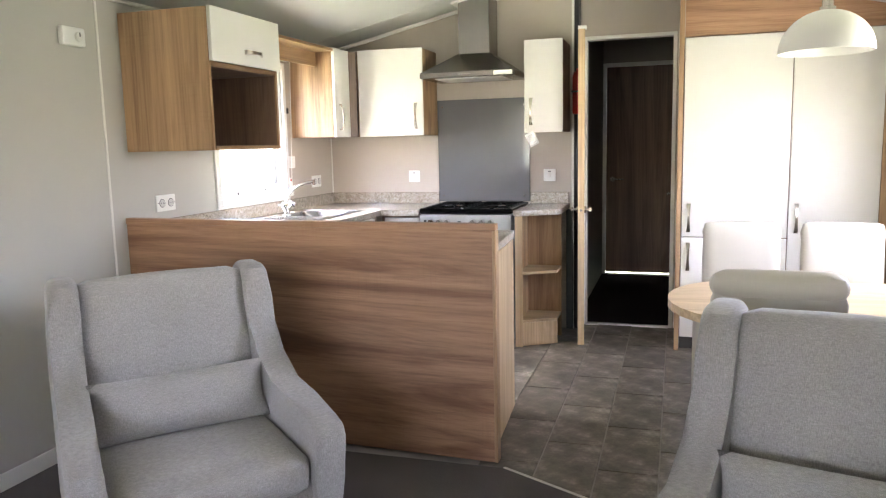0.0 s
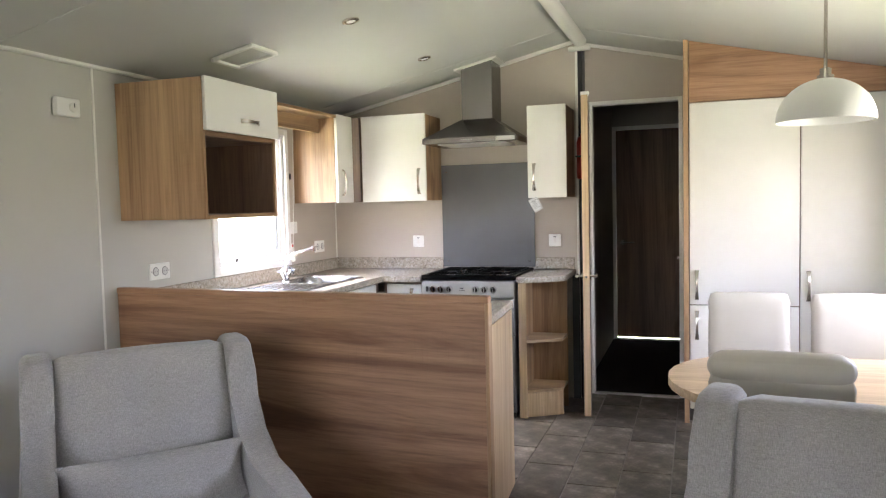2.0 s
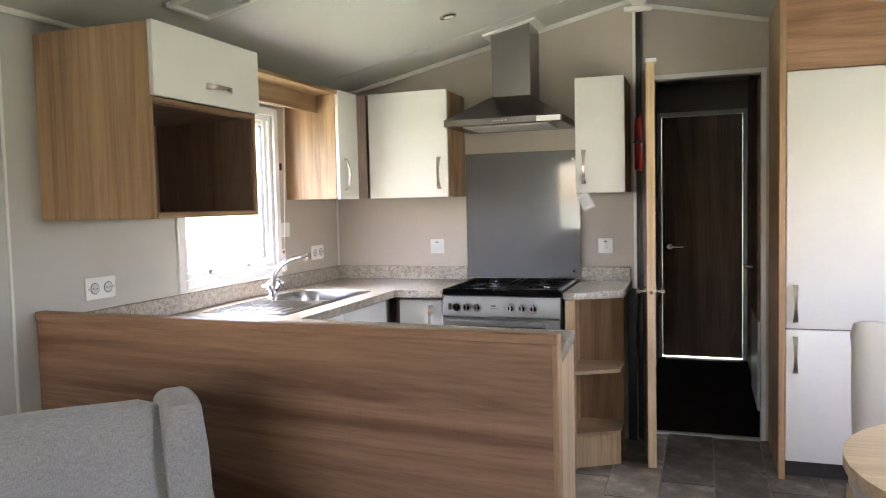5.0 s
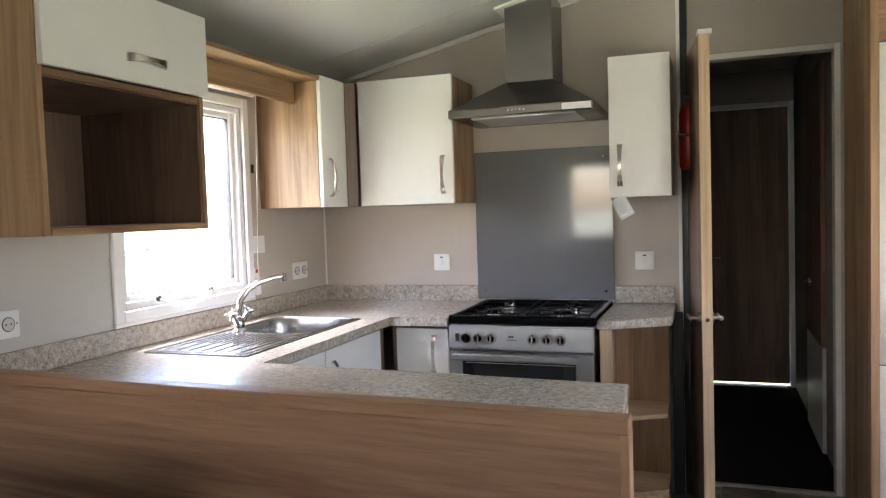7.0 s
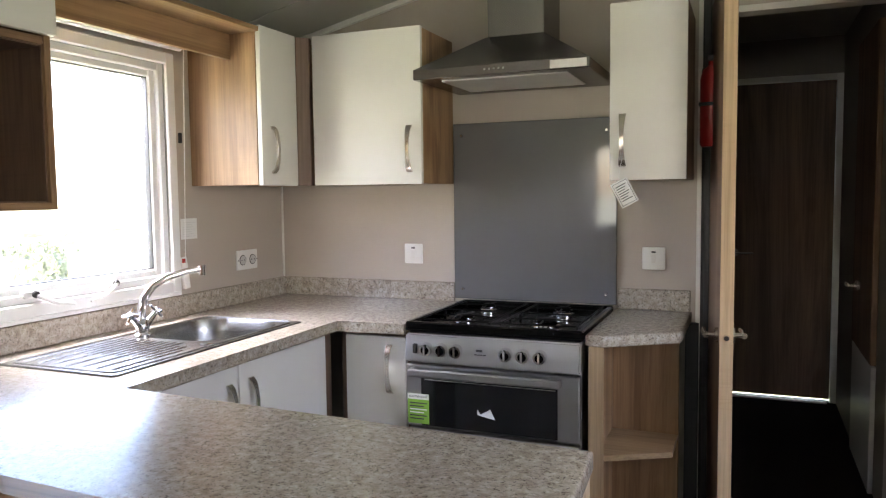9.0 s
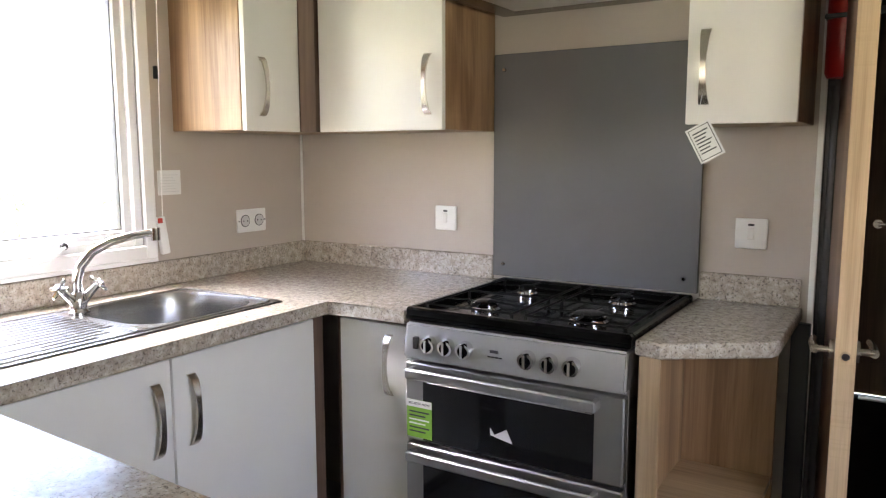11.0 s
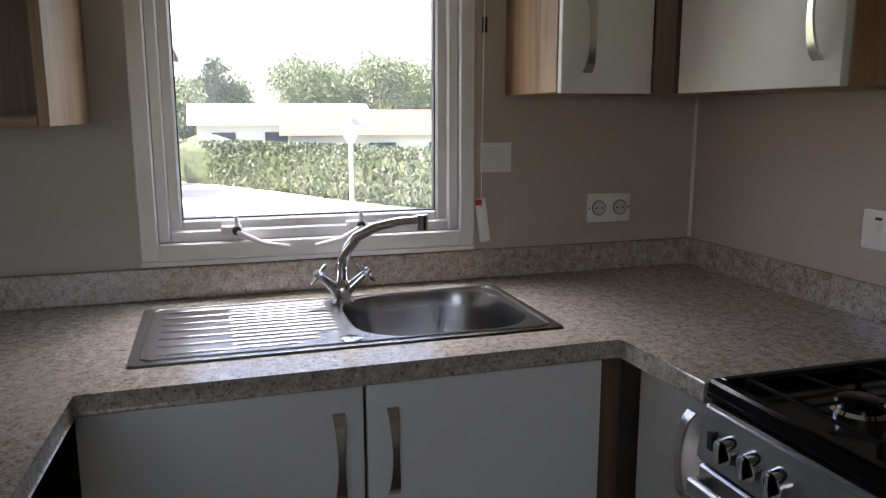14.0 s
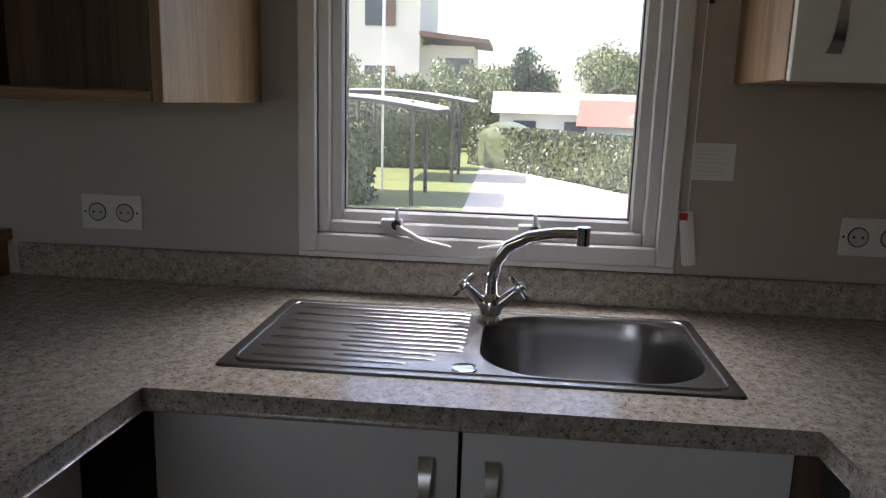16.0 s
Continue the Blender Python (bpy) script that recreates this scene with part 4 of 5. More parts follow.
for i in range(7):
    xx = KX0 + 0.052 + i * 0.0525
    yb = 4.40 if i < 5 else 4.40 - 0.045 * (i - 4)
    bm_tube(bm, [(xx, 4.05, 0.9020), (xx, 4.06, 0.9036), (xx, yb, 0.9036), (xx, yb + 0.01, 0.9020)], 0.0036, 8)
    if i < 6:
        xx += 0.0262
        bm_tube(bm, [(xx, 4.19, 0.9020), (xx, 4.20, 0.9036), (xx, yb, 0.9036), (xx, yb + 0.01, 0.9020)], 0.0036, 8)
add("drainer_ribs", bm, sink_steel, sk, smooth=True)
bm = bmesh.new()
ringp = round_rect(KX0 + 0.02, KX1 - 0.02, KY0 + 0.02, KY1 - 0.018, 0.03, 5)
ringp.append(ringp[0])
bm_tube(bm, [(x, y, 0.9043) for x, y in ringp], 0.0035, 8)
add("raised_rim", bm, sink_steel, sk, smooth=True)
lathe("overflow_cap", [(0.022, 0), (0.022, 0.003), (0.016, 0.005)], (-1.752, 4.42, 0.9045), chrome, sk, 24, label="small round steel cap")
lathe("plug_hole", [(0.03, 0), (0.03, 0.002), (0.02, 0.001)], (cxb, cyb, 0.7515), dark_slot, sk, 20, label="dark plug hole")

tp = thing("mixer_tap", (-2.07, 4.455, 0.905), "chrome mixer tap with two cross handles", "tap")
TX, TY, TZ = -2.042, 4.452, 0.905
lathe("base", [(0.027, 0), (0.027, 0.006), (0.020, 0.014), (0.024, 0.03), (0.020, 0.05), (0.0125, 0.06)], (TX, TY, TZ), chrome, tp)
p0 = Vector((TX, TY, TZ + 0.04))
cps = [(0, 0), (0.0, 0.05), (0.01, 0.085), (0.04, 0.123), (0.088, 0.148), (0.145, 0.162), (0.200, 0.168)]
sd = Vector((0.55, 0.835, 0)).normalized()
tube("spout", [p0 + sd * a + Vector((0, 0, b)) for a, b in cps], [0.0135, 0.0135, 0.0135, 0.013, 0.012, 0.011, 0.0105], chrome, tp, n=16)
q = p0 + sd * 0.200 + Vector((0, 0, 0.172))
tube("nozzle", [q + Vector((0, 0, 0.008)), q - Vector((0, 0, 0.026))], [0.013, 0.0125], chrome, tp, n=16)
for s in (-1, 1):
    dirv = Vector((0.12, s * 0.72, 0.68)).normalized()
    a = Vector((TX, TY, TZ + 0.022))
    tube("valve", [a, a + dirv * 0.045, a + dirv * 0.07], [0.015, 0.011, 0.009], chrome, tp, n=14)
    c = a + dirv * 0.078
    u = dirv.orthogonal().normalized()
    w = dirv.cross(u)
    bm = bmesh.new()
    for e in (u, w):
        e2 = (u + w).normalized() if e is u else (u - w).normalized()
        bm_tube(bm, [c - e2 * 0.03, c - e2 * 0.024, c + e2 * 0.024, c + e2 * 0.03], [0.004, 0.0058, 0.0058, 0.004], 8)
    bm_tube(bm, [c - dirv * 0.006, c + dirv * 0.010], [0.011, 0.009], 12)
    add("cross_handle", bm, chrome, tp, smooth=True)

# ---- sockets, switches and notes ----


def twin_socket(y, z, label, w=0.075):
    s = thing("wall_socket", (XW, y, z), label, "socket", group="sockets on the window wall")
    box("plate", XW + 0.0005, XW + 0.010, y - w, y + w, z - 0.042, z + 0.042, socket_white, s, bev=0.004, seg=2)
    for dy in (-0.034, 0.034):
        bm = bmesh.new()
        bm_tube(bm, [(XW + 0.0095, y + dy, z), (XW + 0.0115, y + dy, z)], 0.022, 20)
        add("well", bm, dark_slot, s, smooth=True, label="dark round rim of the outlet")
        bm = bmesh.new()
        bm_tube(bm, [(XW + 0.0100, y + dy, z), (XW + 0.0122, y + dy, z)], 0.0195, 20)
        add("outlet", bm, socket_grey, s, smooth=True)
        bm = bmesh.new()
        for py in (-0.009, 0.009):
            bm_tube(bm, [(XW + 0.0118, y + dy + py, z), (XW + 0.0126, y + dy + py, z)], 0.003, 8)
        add("pin_hole", bm, dark_slot, s)
    for dy in (-0.064, 0.064):
        bm = bmesh.new()
        bm_tube(bm, [(XW + 0.0095, y + dy, z), (XW + 0.0106, y + dy, z)], 0.0028, 8)
        add("screw", bm, dark_slot, s)


twin_socket(3.54, 1.063, "white double wall socket beside the peninsula")
twin_socket(5.265, 1.082, "white double wall socket in the kitchen corner", 0.07)
for x, lab in ((-1.566, "white square wall switch above the worktop"), (-0.556, "white square wall switch beside the splashback")):
    s = thing("wall_switch", (x, YB, 1.1), lab, "switch", group="switches on the end wall")
    box("plate", x - 0.043, x + 0.043, YB - 0.010, YB - 0.0005, 1.056, 1.142, socket_white, s, bev=0.004, seg=2)
    box("rocker", x - 0.009, x + 0.009, YB - 0.014, YB - 0.0098, 1.082, 1.116, trim_white, s, bev=0.002)
    box("indicator", x - 0.008, x + 0.008, YB - 0.0118, YB - 0.0098, 1.121, 1.127, ink, s, bev=0)
th = thing("thermostat", (XW, 2.98, 1.83), "white wall thermostat with a small dial", "thermostat")
box("case", XW + 0.0005, XW + 0.032, 2.915, 3.045, 1.792, 1.872, socket_white, th, bev=0.008, seg=2)
bm = bmesh.new()
bm_tube(bm, [(XW + 0.031, 3.0, 1.832), (XW + 0.042, 3.0, 1.832)], [0.022, 0.019], 18)
add("dial", bm, trim_white, th, smooth=True)
box("pointer", XW + 0.041, XW + 0.044, 2.998, 3.002, 1.832, 1.85, ink, th, bev=0)
nt_ = thing("paper_note", (XW, 4.92, 1.2), "small white printed note taped to the wall", "note")
box("sheet", XW + 0.0005, XW + 0.0016, 4.870, 4.960, 1.192, 1.272, paper, nt_, bev=0)
for i in range(7):
    box("text_line", XW + 0.0017, XW + 0.0021, 4.880, 4.950 - 0.01 * (i % 3), 1.202 + 0.009 * i, 1.2032 + 0.009 * i, socket_grey, nt_, bev=0)
bx = thing("blind_cord_cleat", (XW, 4.89, 1.04), "white plastic cord tensioner with a red top", "cord cleat")
bm = bmesh.new()
bm_box(bm, XW + 0.0008, XW + 0.018, 4.860, 4.890, 1.002, 1.125, 0.004, 2)
bmesh.ops.rotate(bm, verts=bm.verts, cent=(XW, 4.875, 1.05), matrix=Matrix.Rotation(radians(8), 3, 'X'))
add("body", bm, socket_white, bx, smooth=True)
box("tip", XW + 0.0185, XW + 0.0195, 4.850, 4.868, 1.104, 1.120, red_ink, bx, bev=0, label="red mark")

# fire extinguisher in the recess
fe = thing("fire_extinguisher", (-0.355, 5.50, 1.52), "red fire extinguisher hanging by the corridor door", "fire extinguisher")
lathe("cylinder", [(0.034, 0), (0.04, 0.012), (0.04, 0.245), (0.032, 0.275), (0.014, 0.29), (0.013, 0.305)], (-0.352, 5.50, 1.515), red_paint, fe)
box("valve", -0.368, -0.338, 5.475, 5.525, 1.82, 1.842, post_grey, fe, bev=0.004)
box("strap", -0.395, -0.309, 5.457, 5.548, 1.66, 1.672, post_grey, fe, bev=0.003)
box("bracket", -0.389, -0.365, 5.53, 5.56, 1.55, 1.80, post_grey, fe)

# ---- tall cupboards ----
wa = thing("wardrobe", (0.9, 5.4, 0), "tall cream door cupboards in an oak surround", "wardrobe")
prism("side", [(0.302, 0.0), (0.330, 0.0), (0.330, roof_z(0.330) - 0.002), (0.302, roof_z(0.302) - 0.002)], 1, 5.105, 5.699, oak_v, wa)
prism("fascia", [(0.333, 1.938), (1.499, 1.938), (1.499, roof_z(1.499) - 0.002), (0.333, roof_z(0.333) - 0.002)], 1, 5.125, 5.145, oak_h, wa)
box("carcass", 0.333, 1.49, 5.15, 5.69, 0.08, 1.93, oak_brown, wa)
box("plinth", 0.333, 1.49, 5.17, 5.19, 0.0, 0.079, plinth_dark, wa)
box("end_stile", 1.425, 1.498, 5.128, 5.148, 0.0, 1.937, oak_v, wa)
for xa, xb, za, zb, hx, hz in ((0.335, 0.938, 0.726, 1.933, 0.375, 0.845), (0.335, 0.938, 0.085, 0.720, 0.375, 0.60), (0.944, 1.422, 0.085, 1.933, 0.985, 0.845)):
    d = box("door", xa, xb, 5.128, 5.148, za, zb, white_door, wa, bev=0.003, seg=2)
    bow_handle(d, hx, 5.128, hz, (0, -1, 0), length=0.178)

# ---- dining ----
tb = thing("dining_table", (0.9, 3.17, 0), "pale oak dining table with a rounded end", "table")
bm = bmesh.new()
outl = [(1.48, 2.77), (1.48, 3.57)] + [(0.62 + 0.345 * math.cos(radians(a)), 3.17 + 0.40 * math.sin(radians(a))) for a in range(90, 271, 12)]
bm_prism(bm, outl, 2, 0.712, 0.742)
add("top", bm, oak_table, tb)
prism("pedestal", round_rect(0.37, 0.60, 2.97, 3.37, 0.10), 2, 0.0, 0.711, cream_leather, tb, bev=0.01, seg=2)
box("pedestal", 1.25, 1.31, 2.98, 3.36, 0.0, 0.711, cream_leather, tb, bev=0.02, seg=3)


def soft_box(name, x0, x1, y0, y1, z0, z1, mat, parent, r=0.025, seg=4, bulge=0.0, m=None, **kw):
    bm = bmesh.new()
    bm_box(bm, x0, x1, y0, y1, z0, z1)
    bmesh.ops.subdivide_edges(bm, edges=list(bm.edges), cuts=5, use_grid_fill=True)
    c = Vector(((x0 + x1) / 2, (y0 + y1) / 2, (z0 + z1) / 2))
    h = Vector(((x1 - x0) / 2, (y1 - y0) / 2, (z1 - z0) / 2))
    for v in bm.verts:
        p = v.co - c
        inner = Vector([max(-(h[i] - r), min(h[i] - r, p[i])) for i in range(3)])
        d = p - inner
        if d.length > 1e-6:
            p = inner + d.normalized() * r
        n = [p[i] / h[i] for i in range(3)]
        for i in range(3):
            j, k = (i + 1) % 3, (i + 2) % 3
            p[i] += bulge * n[i] * max(0, 1 - n[j] ** 2) * max(0, 1 - n[k] ** 2)
        v.co = c + p
    bmesh.ops.subdivide_edges(bm, edges=list(bm.edges), cuts=1, use_grid_fill=True, smooth=0.5)
    if m is not None:
        bm.transform(m)
    return add(name, bm, mat, parent, smooth=True, **kw)


def dining_chair(x, y, rz):
    c = thing("dining_chair", (x, y, 0), "cream leather-look dining chair with a tall padded back", "chair", "chairs round the table", rz=rz)
    soft_box("seat", -0.185, 0.185, -0.22, 0.21, 0.40, 0.48, cream_leather, c, 0.03, bulge=0.008)
    bm_m = pose(0, 0.205, 0.44, -6, 0, 0)
    soft_box("backrest", -0.166, 0.166, -0.03, 0.035, 0.0, 0.500, cream_leather, c, 0.018, bulge=0.006, m=bm_m)
    for lx in (-0.175, 0.175):
        for ly in (-0.19, 0.19):
            bm = bmesh.new()
            bm_tube(bm, [(lx, ly, 0.0), (lx, ly, 0.41)], [0.016, 0.021], 4)
            add("leg", bm, oak_pale, c, label="pale wooden leg")
    return c


ch = dining_chair(0.595, 3.75, 0)
copy_thing(ch, pose(1.022, 3.75, 0, 0, 0, 0))
nc = thing("dining_chair", (0.60, 2.80, 0), "cream leather-look dining chair with a rolled top back", "chair", "chairs round the table", rz=178)
soft_box("seat", -0.205, 0.205, -0.20, 0.19, 0.38, 0.48, cream_leather, nc, 0.04, bulge=0.01)
soft_box("backrest", -0.185, 0.185, 0.13, 0.19, 0.42, 0.885, cream_leather, nc, 0.025, bulge=0.005)
soft_box("roll", -0.19, 0.19, 0.105, 0.20, 0.845, 0.935, cream_leather, nc, 0.045, bulge=0.004)
for lx in (-0.175, 0.175):
    for ly in (-0.17, 0.17):
        bm = bmesh.new()
        bm_tube(bm, [(lx, ly, 0.0), (lx, ly, 0.39)], [0.016, 0.021], 4)
        add("leg", bm, oak_pale, nc, label="pale wooden leg")

# pendant lamp, unlit
LX, LY, LZ = 0.785, 3.20, 1.620
pl = thing("pendant_lamp", (LX, LY, LZ), "white dome pendant lamp, unlit, over the table", "lamp")
prof = [(0.154 * math.cos(radians(a)), 0.142 * math.sin(radians(a))) for a in range(0, 84, 6)]
prof = [(r - 0.003, z - 0.001) for r, z in prof[::-1]] + [(r, z + 0.001) for r, z in prof]
bm = bmesh.new()
nrow = len(prof)
rings = [[bm.verts.new((LX + r * math.cos(2 * math.pi * k / 40), LY + r * math.sin(2 * math.pi * k / 40), LZ + z)) for k in range(40)] for r, z in prof]
for a, b in zip(rings, rings[1:]):
    for k in range(40):
        bm.faces.new((a[k], a[(k + 1) % 40], b[(k + 1) % 40], b[k]))
add("shade", bm, shade_white, pl, smooth=True)
lathe("holder", [(0.026, 0.0), (0.026, 0.012), (0.018, 0.014), (0.018, 0.034), (0.008, 0.038)], (LX, LY, LZ + 0.140), nickel, pl)
tube("rod", [(LX, LY, LZ + 0.175), (LX, LY, roof_z(LX) - 0.012)], 0.006, nickel, pl)
lathe("ceiling_rose", [(0.045, -0.02), (0.045, 0.0), (0.03, 0.012)], (LX, LY, roof_z(LX) - 0.012), nickel, pl)

# ---- armchairs ----


def pillow(name, hw, hh, ht, mat, parent, m):
    """A stuffed pillow, thick in the middle, pinched at its four corners, with a seam all round."""
    bm = bmesh.new()
    nu, nv = 18, 12
    for side in (-1, 1):
        rows = []
        for j in range(nv + 1):
            row = []
            for i in range(nu + 1):
                u, v = -1 + 2 * i / nu, -1 + 2 * j / nv
                full = ((1 - abs(u) ** 3.5) * (1 - abs(v) ** 2.6)) ** 0.55
                waist = 1 - 0.045 * (1 - u * u), 1 - 0.07 * (1 - v * v)
                sag = 0.006 * math.sin(5 * u + 2 * v) * full
                row.append(bm.verts.new((u * hw * waist[1], side * (ht * full + 0.0015) + sag, v * hh * waist[0])))
            rows.append(row)
        for a, b in zip(rows, rows[1:]):
            for i in range(nu):
                bm.faces.new((a[i], a[i + 1], b[i + 1], b[i]))
    bmesh.ops.remove_doubles(bm, verts=bm.verts, dist=0.0045)
    bm.transform(m)
    return add(name, bm, mat, parent, smooth=True)


def armchair(x, y, rz):
    c = thing("armchair", (x, y, 0), "grey woven fabric wing armchair with a lumbar cushion", "armchair", "wing armchairs in the lounge", rz=rz)
    back = pose(0, 0.17, 0.40, -9, 0, 0)
    soft_box("backrest", -0.262, 0.262, 0.0, 0.13, -0.12, 0.553, weave_grey, c, 0.035, bulge=0.012, m=back)
    soft_box("seat_cushion", -0.258, 0.258, -0.37, 0.20, 0.245, 0.378, weave_grey, c, 0.04, bulge=0.015)
    soft_box("base", -0.33, 0.33, -0.34, 0.30, 0.10, 0.29, weave_grey, c, 0.03)
    for s in (-1, 1):
        # side: wing running down into the arm, a swept outline with thick rounded edges
        bm = bmesh.new()
        out = [(0.345, 0.10), (0.385, 0.60), (0.402, 0.90), (0.392, 0.935), (0.355, 0.955), (0.28, 0.955), (0.235, 0.935), (0.222, 0.90), (0.215, 0.82), (0.206, 0.72), (0.190, 0.645), (0.155, 0.585), (0.095, 0.552),
               (0.0, 0.532), (-0.14, 0.516), (-0.30, 0.500), (-0.365, 0.480), (-0.388, 0.435), (-0.375, 0.28), (-0.355, 0.10)]
        x0, x1 = (0.262, 0.352)
        bm_prism(bm, out, 0, s * x0, s * x1)
        bmesh.ops.bevel(bm, geom=[e for e in bm.edges if abs(e.verts[0].co.x - e.verts[1].co.x) < 1e-5], offset=0.03, segments=4, affect='EDGES', profile=0.5)
        for v in bm.verts:
            lift = max(0.0, (v.co.z - 0.50) / 0.45)
            v.co.x -= s * 0.012 * lift
            if v.co.y < 0 and v.co.z > 0.3:
                v.co.x += s * 0.012 * min(1, -v.co.y / 0.3)
        add("wing_arm", bm, weave_grey, c, smooth=True)
    pillow("lumbar_cushion", 0.268, 0.112, 0.055, weave_grey, c, pose(0, 0.075, 0.492, -17, 0, 0))
    for lx in (-0.28, 0.28):
        for ly in (-0.29, 0.27):
            bm = bmesh.new()
            bm_tube(bm, [(lx, ly, 0.006), (lx, ly, 0.11)], [0.014, 0.022], 10)
            add("leg", bm, oak_brown, c, smooth=True, label="dark wooden leg")
    c.scale = (1.13, 1.08, 0.935)
    return c


ac = armchair(-1.285, 2.345, 48)
copy_thing(ac, pose(0.675, 1.975, 0, 0, 0, -14))

# ---- ceiling fittings ----
SL = math.degrees(math.atan((RZ - EAVE) / (RX - XW)))
vt = thing("ceiling_vent", (-1.772, 3.68, roof_z(-1.772)), "square white ceiling vent cover", "vent", rz=0)
vt.matrix_world = pose(-1.772, 3.68, roof_z(-1.772) - 0.002, 0, -SL, 0)
bm = bmesh.new()
for x0, x1, y0, y1 in ((-0.125, -0.103, -0.118, 0.118), (0.103, 0.125, -0.118, 0.118), (-0.103, 0.103, -0.118, -0.096), (-0.103, 0.103, 0.096, 0.118)):
    bm_box(bm, x0, x1, y0, y1, -0.020, 0.0, 0.004)
add("frame", bm, trim_white, vt)
box("panel", -0.102, 0.102, -0.095, 0.095, -0.008, -0.0005, ceiling_white, vt)
for yy in (2.70, 3.74, 4.78):
    s = thing("ceiling_spotlight", (-1.21, yy, roof_z(-1.21)), "small round nickel ceiling spotlight, unlit", "spotlight", "spotlights in the ceiling", rz=0)
    s.matrix_world = pose(-1.21, yy, roof_z(-1.21) - 0.002, 0, -SL, 0)
    lathe("rim", [(0.042, 0.0), (0.042, -0.006), (0.030, -0.010), (0.026, -0.004)], (0, 0, 0), nickel, s)
    lathe("lens", [(0.024, -0.004), (0.020, -0.0075)], (0, 0, 0), socket_white, s, 20)

# ---- outside ----
GZ = -0.75
structure(box("ground", -400, 400, -400, 400, GZ - 0.5, GZ, grass_mat, bev=0, label="mown lawn around the holiday homes", category="ground"))


def blob_leaves(bm, n, place, size):
    """Many small leaf cards set at random in a region given by place()."""
    for _ in range(n):
        p = Vector(place())
        q = Euler((random.uniform(0, 6.3), random.uniform(0, 6.3), random.uniform(0, 6.3))).to_matrix()
        s = size * random.uniform(0.6, 1.4)
        vs = [bm.verts.new(p + q @ Vector(c) * s) for c in ((-0.5, 0, 0), (0, -0.28, 0.06), (0.5, 0, 0), (0, 0.28, 0.06))]
        bm.faces.new(vs)


def hedge(ax, ay, bx_, by_, w, h, n, leaf=hedge_leaf):
    o = thing("hedge", (ax, ay, GZ), "clipped evergreen garden hedge", "hedge", rz=math.degrees(math.atan2(by_ - ay, bx_ - ax)))
    ln = math.hypot(bx_ - ax, by_ - ay)
    soft_box("core", 0, ln, -w / 2 + 0.08, w / 2 - 0.08, 0, h - 0.08, leaf, o, 0.2)

    def place():
        f = random.random()
        if f > 0.93:
            return random.choice((-0.03, ln + 0.03)) + random.uniform(-0.06, 0.06), random.uniform(-w / 2, w / 2), random.uniform(0.02, h)
        if f < 0.35:
            return random.uniform(0, ln), random.uniform(-w / 2, w / 2), h - 0.10 + random.uniform(-0.05, 0.12)
        return random.uniform(0, ln), random.choice((-1, 1)) * (w / 2 - 0.06 + random.uniform(-0.04, 0.08)), random.uniform(0.02, h)
    bm = bmesh.new()
    blob_leaves(bm, int(n * 1.7), place, 0.125)
    add("leaves", bm, leaf, o, kind="stuff")


def tree(x, y, h, r, n=9000, leaf=0.19, name="tree", label="broad leafy green tree", category="tree"):
    o = thing(name, (x, y, GZ), label, category, rz=0)
    bm = bmesh.new()
    bm_tube(bm, [(0, 0, 0), (0.1, 0.05, h * 0.3), (0.05, 0.1, h * 0.6)], [0.05 * h ** 0.8, 0.035 * h ** 0.8, 0.02 * h ** 0.8], 8)
    cl = []
    for k in range(16):
        a = k * 2.4
        f = random.uniform(0.25, 0.8)
        e = Vector((r * f * math.cos(a), r * f * math.sin(a), h * random.uniform(0.34, 0.93 - 0.2 * f)))
        bm_tube(bm, [(0.05, 0.05, h * random.uniform(0.15, 0.4)), e * 0.6 + Vector((0, 0, h * 0.16)), e], [0.07, 0.045, 0.02], 6)
        cl.append((e, r * random.uniform(0.32, 0.5)))
    add("trunk", bm, bark, o, smooth=True)
    bm = bmesh.new()

    def place():
        c, rr = random.choice(cl)
        v = Vector((random.gauss(0, 1), random.gauss(0, 1), random.gauss(0, 0.85))).normalized()
        return c + v * rr * random.uniform(0.35, 1.1)
    blob_leaves(bm, n, place, leaf)
    add("leaves", bm, tree_leaf, o, kind="stuff")


hedge(-11.5, 12.3, -26.5, 3.35, 1.2, 1.3, 11000)
hedge(-24.2, -3.5, -24.2, 2.6, 1.2, 1.9, 4500)
hedge(-15.6, -1.5, -15.6, 1.5, 1.0, 1.6, 3000)
for k, yy in enumerate((-6.8, -5.0, -3.2, -1.6, 0.1, 1.7, 3.2)):
    tree(-33 + 0.7 * (k % 2), yy, 3.3 + 0.35 * ((k * 3) % 4), 1.25, 4200, 0.15, "garden_bush", "loose pale green flowering garden bush", "bush")
hedge(-35.5, -8.0, -35.5, 5.0, 1.2, 2.2, 5000, tree_leaf)
structure(prism("path", [(-14.4, 3.5), (-25.4, 3.3), (-26.0, 3.7), (-18.9, 7.0), (-12, 11.0), (-9, 11), (-9, 5)], 2, GZ - 0.1, GZ + 0.02, path_mat, label="pale gravel path across the lawn", category="path"))


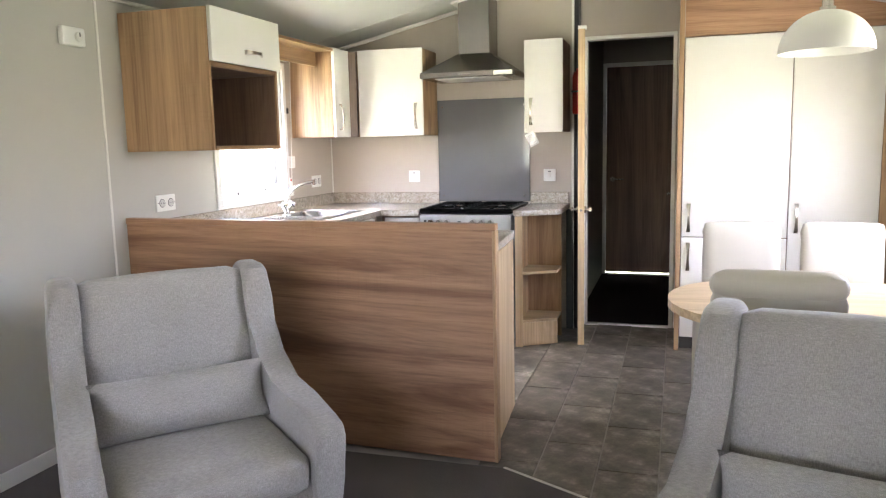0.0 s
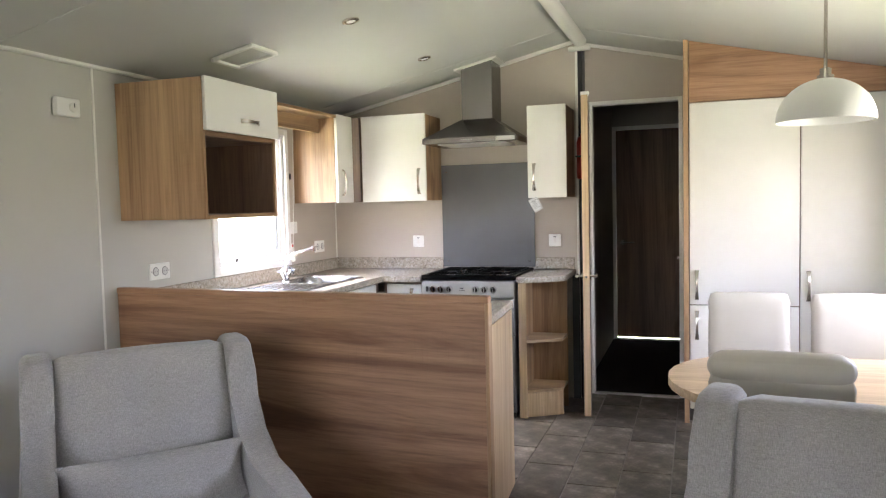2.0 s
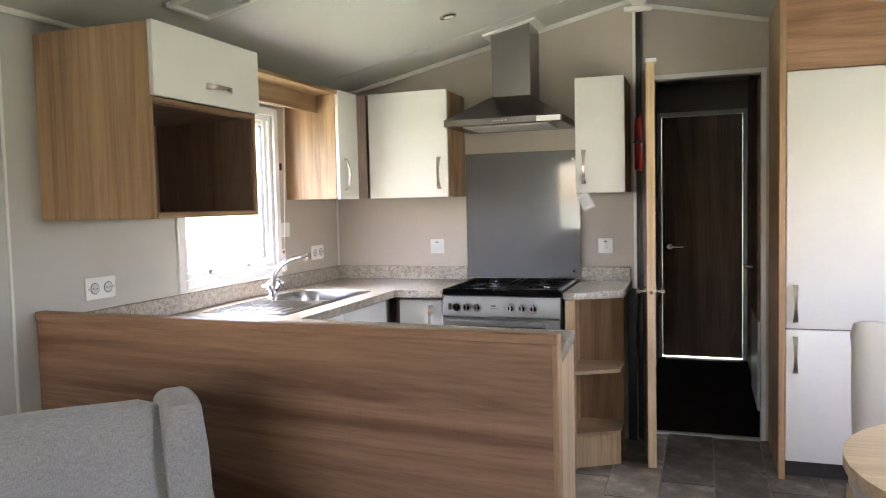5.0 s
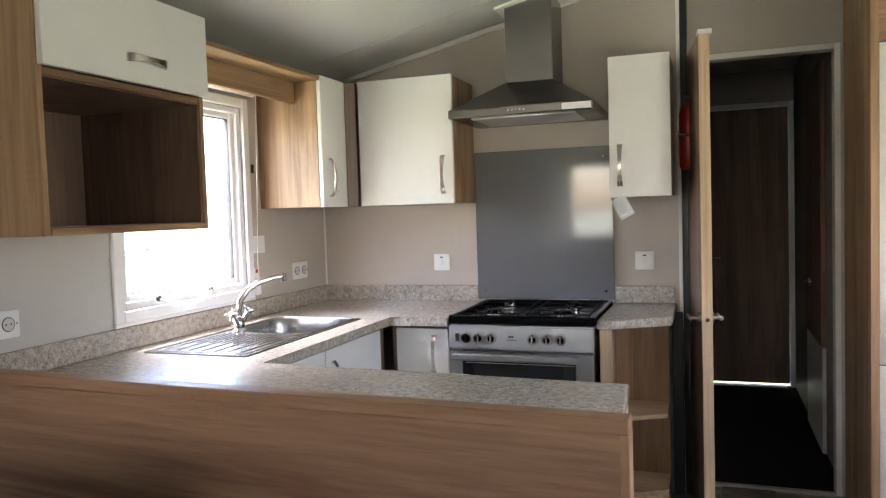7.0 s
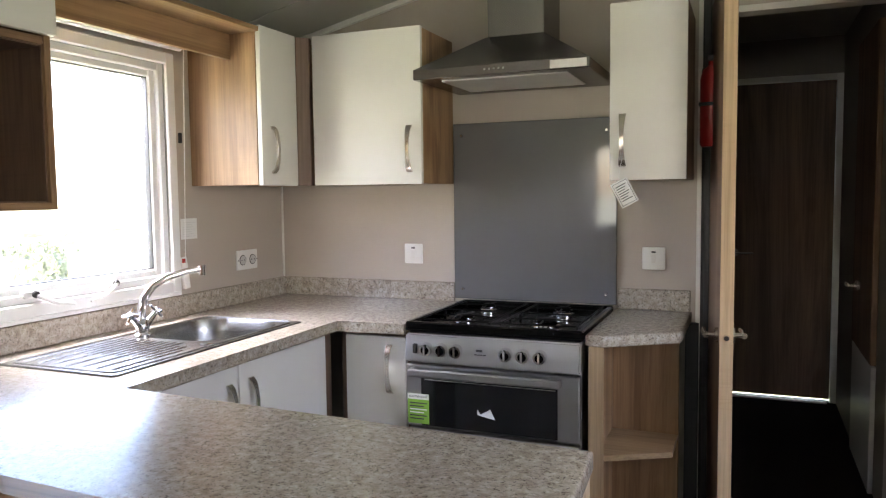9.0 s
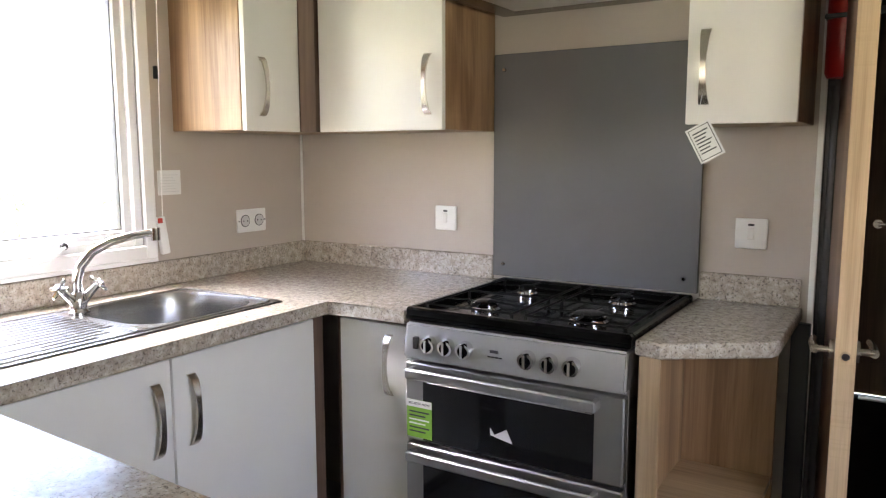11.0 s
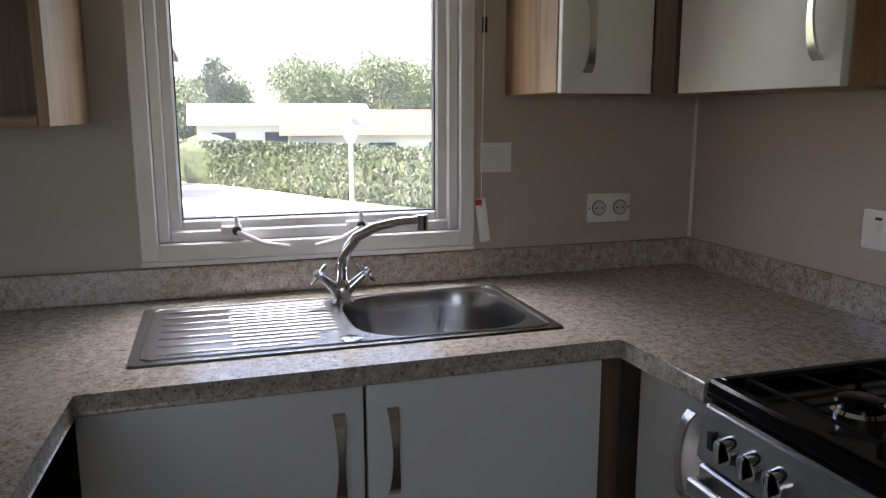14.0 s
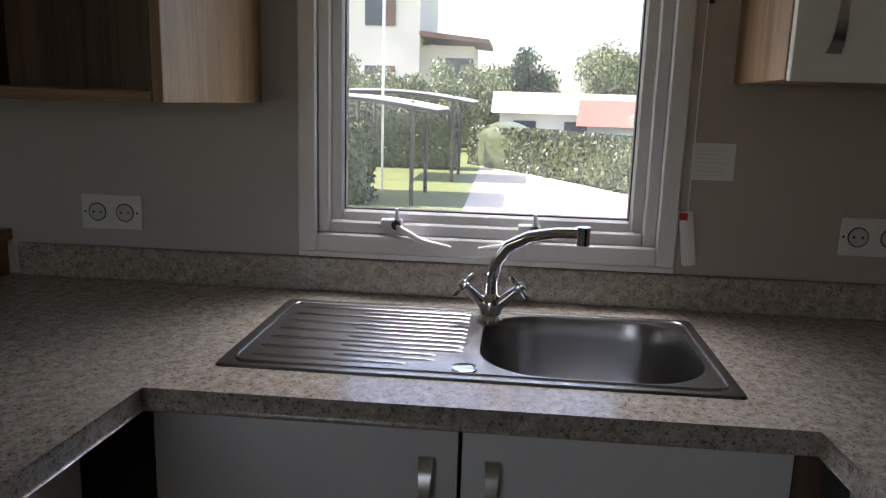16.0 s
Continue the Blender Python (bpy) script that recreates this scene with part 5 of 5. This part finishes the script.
def canopy(x, y, z):
    o = thing("garden_canopy", (x, y, GZ), "pale cloth garden canopy on dark posts", "canopy", rz=0)
    bm = bmesh.new()
    n = 12
    top = []
    for i in range(n + 1):
        q = i / n
        top.append((-1.6 + 3.2 * q, z + 0.10 * math.sin(math.pi * q) + 0.10 - 0.22 * q))
    bm_prism(bm, top + [(a, b - 0.05) for a, b in reversed(top)], 0, -1.3, 1.3)
    add("roof", bm, canopy_cloth, o)
    bm = bmesh.new()
    for px in (-1.2, 0.0, 1.2):
        bm_prism(bm, [(a, b - 0.052) for a, b in top] + [(a, b - 0.13) for a, b in reversed(top)], 0, px - 0.04, px + 0.04)
    add("rafter", bm, pole_dark, o)
    for px in (-1.15, 1.15):
        for py in (-1.4, 1.1):
            tube("post", [(px, py, 0), (px, py, z)], 0.045, pole_dark, o, n=8)


canopy(-16.6, 1.3, 2.08)
canopy(-21.3, 1.7, 2.25)


def cabin(x, y, w, d, h, roof, rz):
    o = thing("holiday_cabin", (x, y, GZ), "low pale holiday cabin with a pitched roof", "house", "cabins beyond the hedge", rz=rz)
    box("wall", -w / 2, w / 2, -d / 2, d / 2, 0, h, home_wall, o)
    prism("roof", [(-d / 2 - 0.3, h + 0.002), (d / 2 + 0.3, h + 0.002), (0, h + 0.75)], 0, -w / 2 - 0.3, w / 2 + 0.3, roof, o)
    for k in range(int(w / 1.8)):
        xx = -w / 2 + 0.9 + 1.8 * k
        for s in (-1, 1):
            box("window", xx - 0.4, xx + 0.4, s * (d / 2 + 0.02) - 0.02, s * (d / 2 + 0.02) + 0.02, h * 0.45, h * 0.85, dark_pane, o, label="dark window")


cabin(-29.5, 6.8, 6.0, 3.4, 1.75, roof_white, 90)
cabin(-24.0, 9.6, 6.0, 3.4, 1.5, roof_red, 84)


def villa(x, y):
    o = thing("villa", (x, y, GZ), "tall pale yellow villa with a brown porch roof", "house", rz=0)
    box("wall", -4, 4, -5, 4.2, 0, 12.5, render_wall, o)
    prism("roof", [(-5.5, 12.502), (4.7, 12.502), (-0.4, 14.5)], 0, -4.4, 4.4, roof_red, o)
    for yy in (-3, -0.5, 2):
        for zz in (2.2, 5.6, 9.0):
            box("window", 3.98, 4.05, yy - 0.5, yy + 0.5, zz, zz + 1.5, dark_pane, o)
            box("shutter", 4.02, 4.09, yy + 0.55, yy + 1.0, zz, zz + 1.5, fascia_brown, o)
    box("porch_wall", -1, 3.0, 4.201, 6.8, 0, 4.8, render_wall, o)
    prism("porch_roof", [(4.21, 5.15), (7.6, 4.85), (7.6, 5.05), (4.21, 5.40)], 0, -1.6, 4.2, fascia_brown, o, label="brown porch roof")
    box("porch_window", 2.99, 3.05, 5.4, 6.8, 3.2, 4.2, dark_pane, o)


villa(-42, -4.7)
for x, y, h, r in ((-39, 9.6, 5.9, 2.1), (-41, 13.2, 5.2, 2.3), (-46, 5.2, 5.6, 1.8), (-50, 17.5, 5.6, 2.6), (-52, 10.8, 6.2, 2.4), (-47, 21.5, 5.4, 2.4)):
    tree(x, y, h, r)


def garden_lamp(x, y, h, mat):
    o = thing("garden_lamp", (x, y, GZ), "slim garden lamp post with a conical head", "lamp post", rz=0)
    tube("post", [(0, 0, 0), (0, 0, h)], 0.045, mat, o, n=10)
    lathe("head", [(0.05, 0), (0.20, 0.26), (0.22, 0.30), (0.06, 0.42)], (0, 0, h), mat, o, 16)


garden_lamp(-12.9, 6.45, 1.62, steel)
fp = thing("flag_pole", (-17.9, 1.36, GZ), "slim white pole on the lawn", "pole", rz=0)
tube("pole", [(0, 0, 0), (0.0, 0, 6.0)], 0.03, upvc, fp, n=8)

sh = thing("timber_shelter", (-9, 11.6, GZ), "weathered timber shelter frame with a braced post", "shelter", rz=0)
tube("rail", [(0, -1.6, 1.52), (0, 1.3, 1.52)], 0.06, bark, sh, n=4)
tube("rail", [(-0.6, -1.6, 1.60), (-0.6, 1.3, 1.60)], 0.05, bark, sh, n=4)
for py in (-1.3, 1.15):
    tube("post", [(0, py, 0), (0, py, 1.5)], 0.06, bark, sh, n=4)
tube("brace", [(0, 1.1, 1.0), (0, 0.6, 1.48)], 0.04, bark, sh, n=4)
for py in (-1.45, -0.7, 0.1, 0.9):
    tube("rafter", [(-0.65, py, 1.66), (0.06, py, 1.60)], 0.035, bark, sh, n=4)

# ---- slate floor tiles ----
TW, TL, G = 0.243, 0.49, 0.006
bm = bmesh.new()
bm_box(bm, G / 2, TW - G / 2, G / 2, TL - G / 2, -0.006, 0.001, 0.0012)
tile_mesh = bpy.data.meshes.new("tile")
bmesh.ops.recalc_face_normals(bm, faces=bm.faces)
bm.to_mesh(tile_mesh)
bm.free()
tile_mesh.materials.append(slate)
floor_ob = bpy.data.objects["floor"]
for i in range(-6, 8):
    xx = 0.012 + i * TW
    for j in range(-1, 7):
        yy = 2.72 + j * TL + (TL / 2 if i % 2 else 0)
        cx, cy = xx + TW / 2, yy + TL / 2
        if cy > 5.75 or cx > 1.55 or cx < -1.75 or (cx < -0.5 and cy < 3.6):
            continue
        edge = 3.115 - 0.532 * (cx + 0.36) if cx < 0.42 else 2.70
        if cy + TL / 2 < edge - 0.1:
            continue
        t = new("tile", tile_mesh)
        t.location = (xx, yy, -0.0015)
        t.parent = floor_ob
        t.matrix_parent_inverse = Matrix.Identity(4)
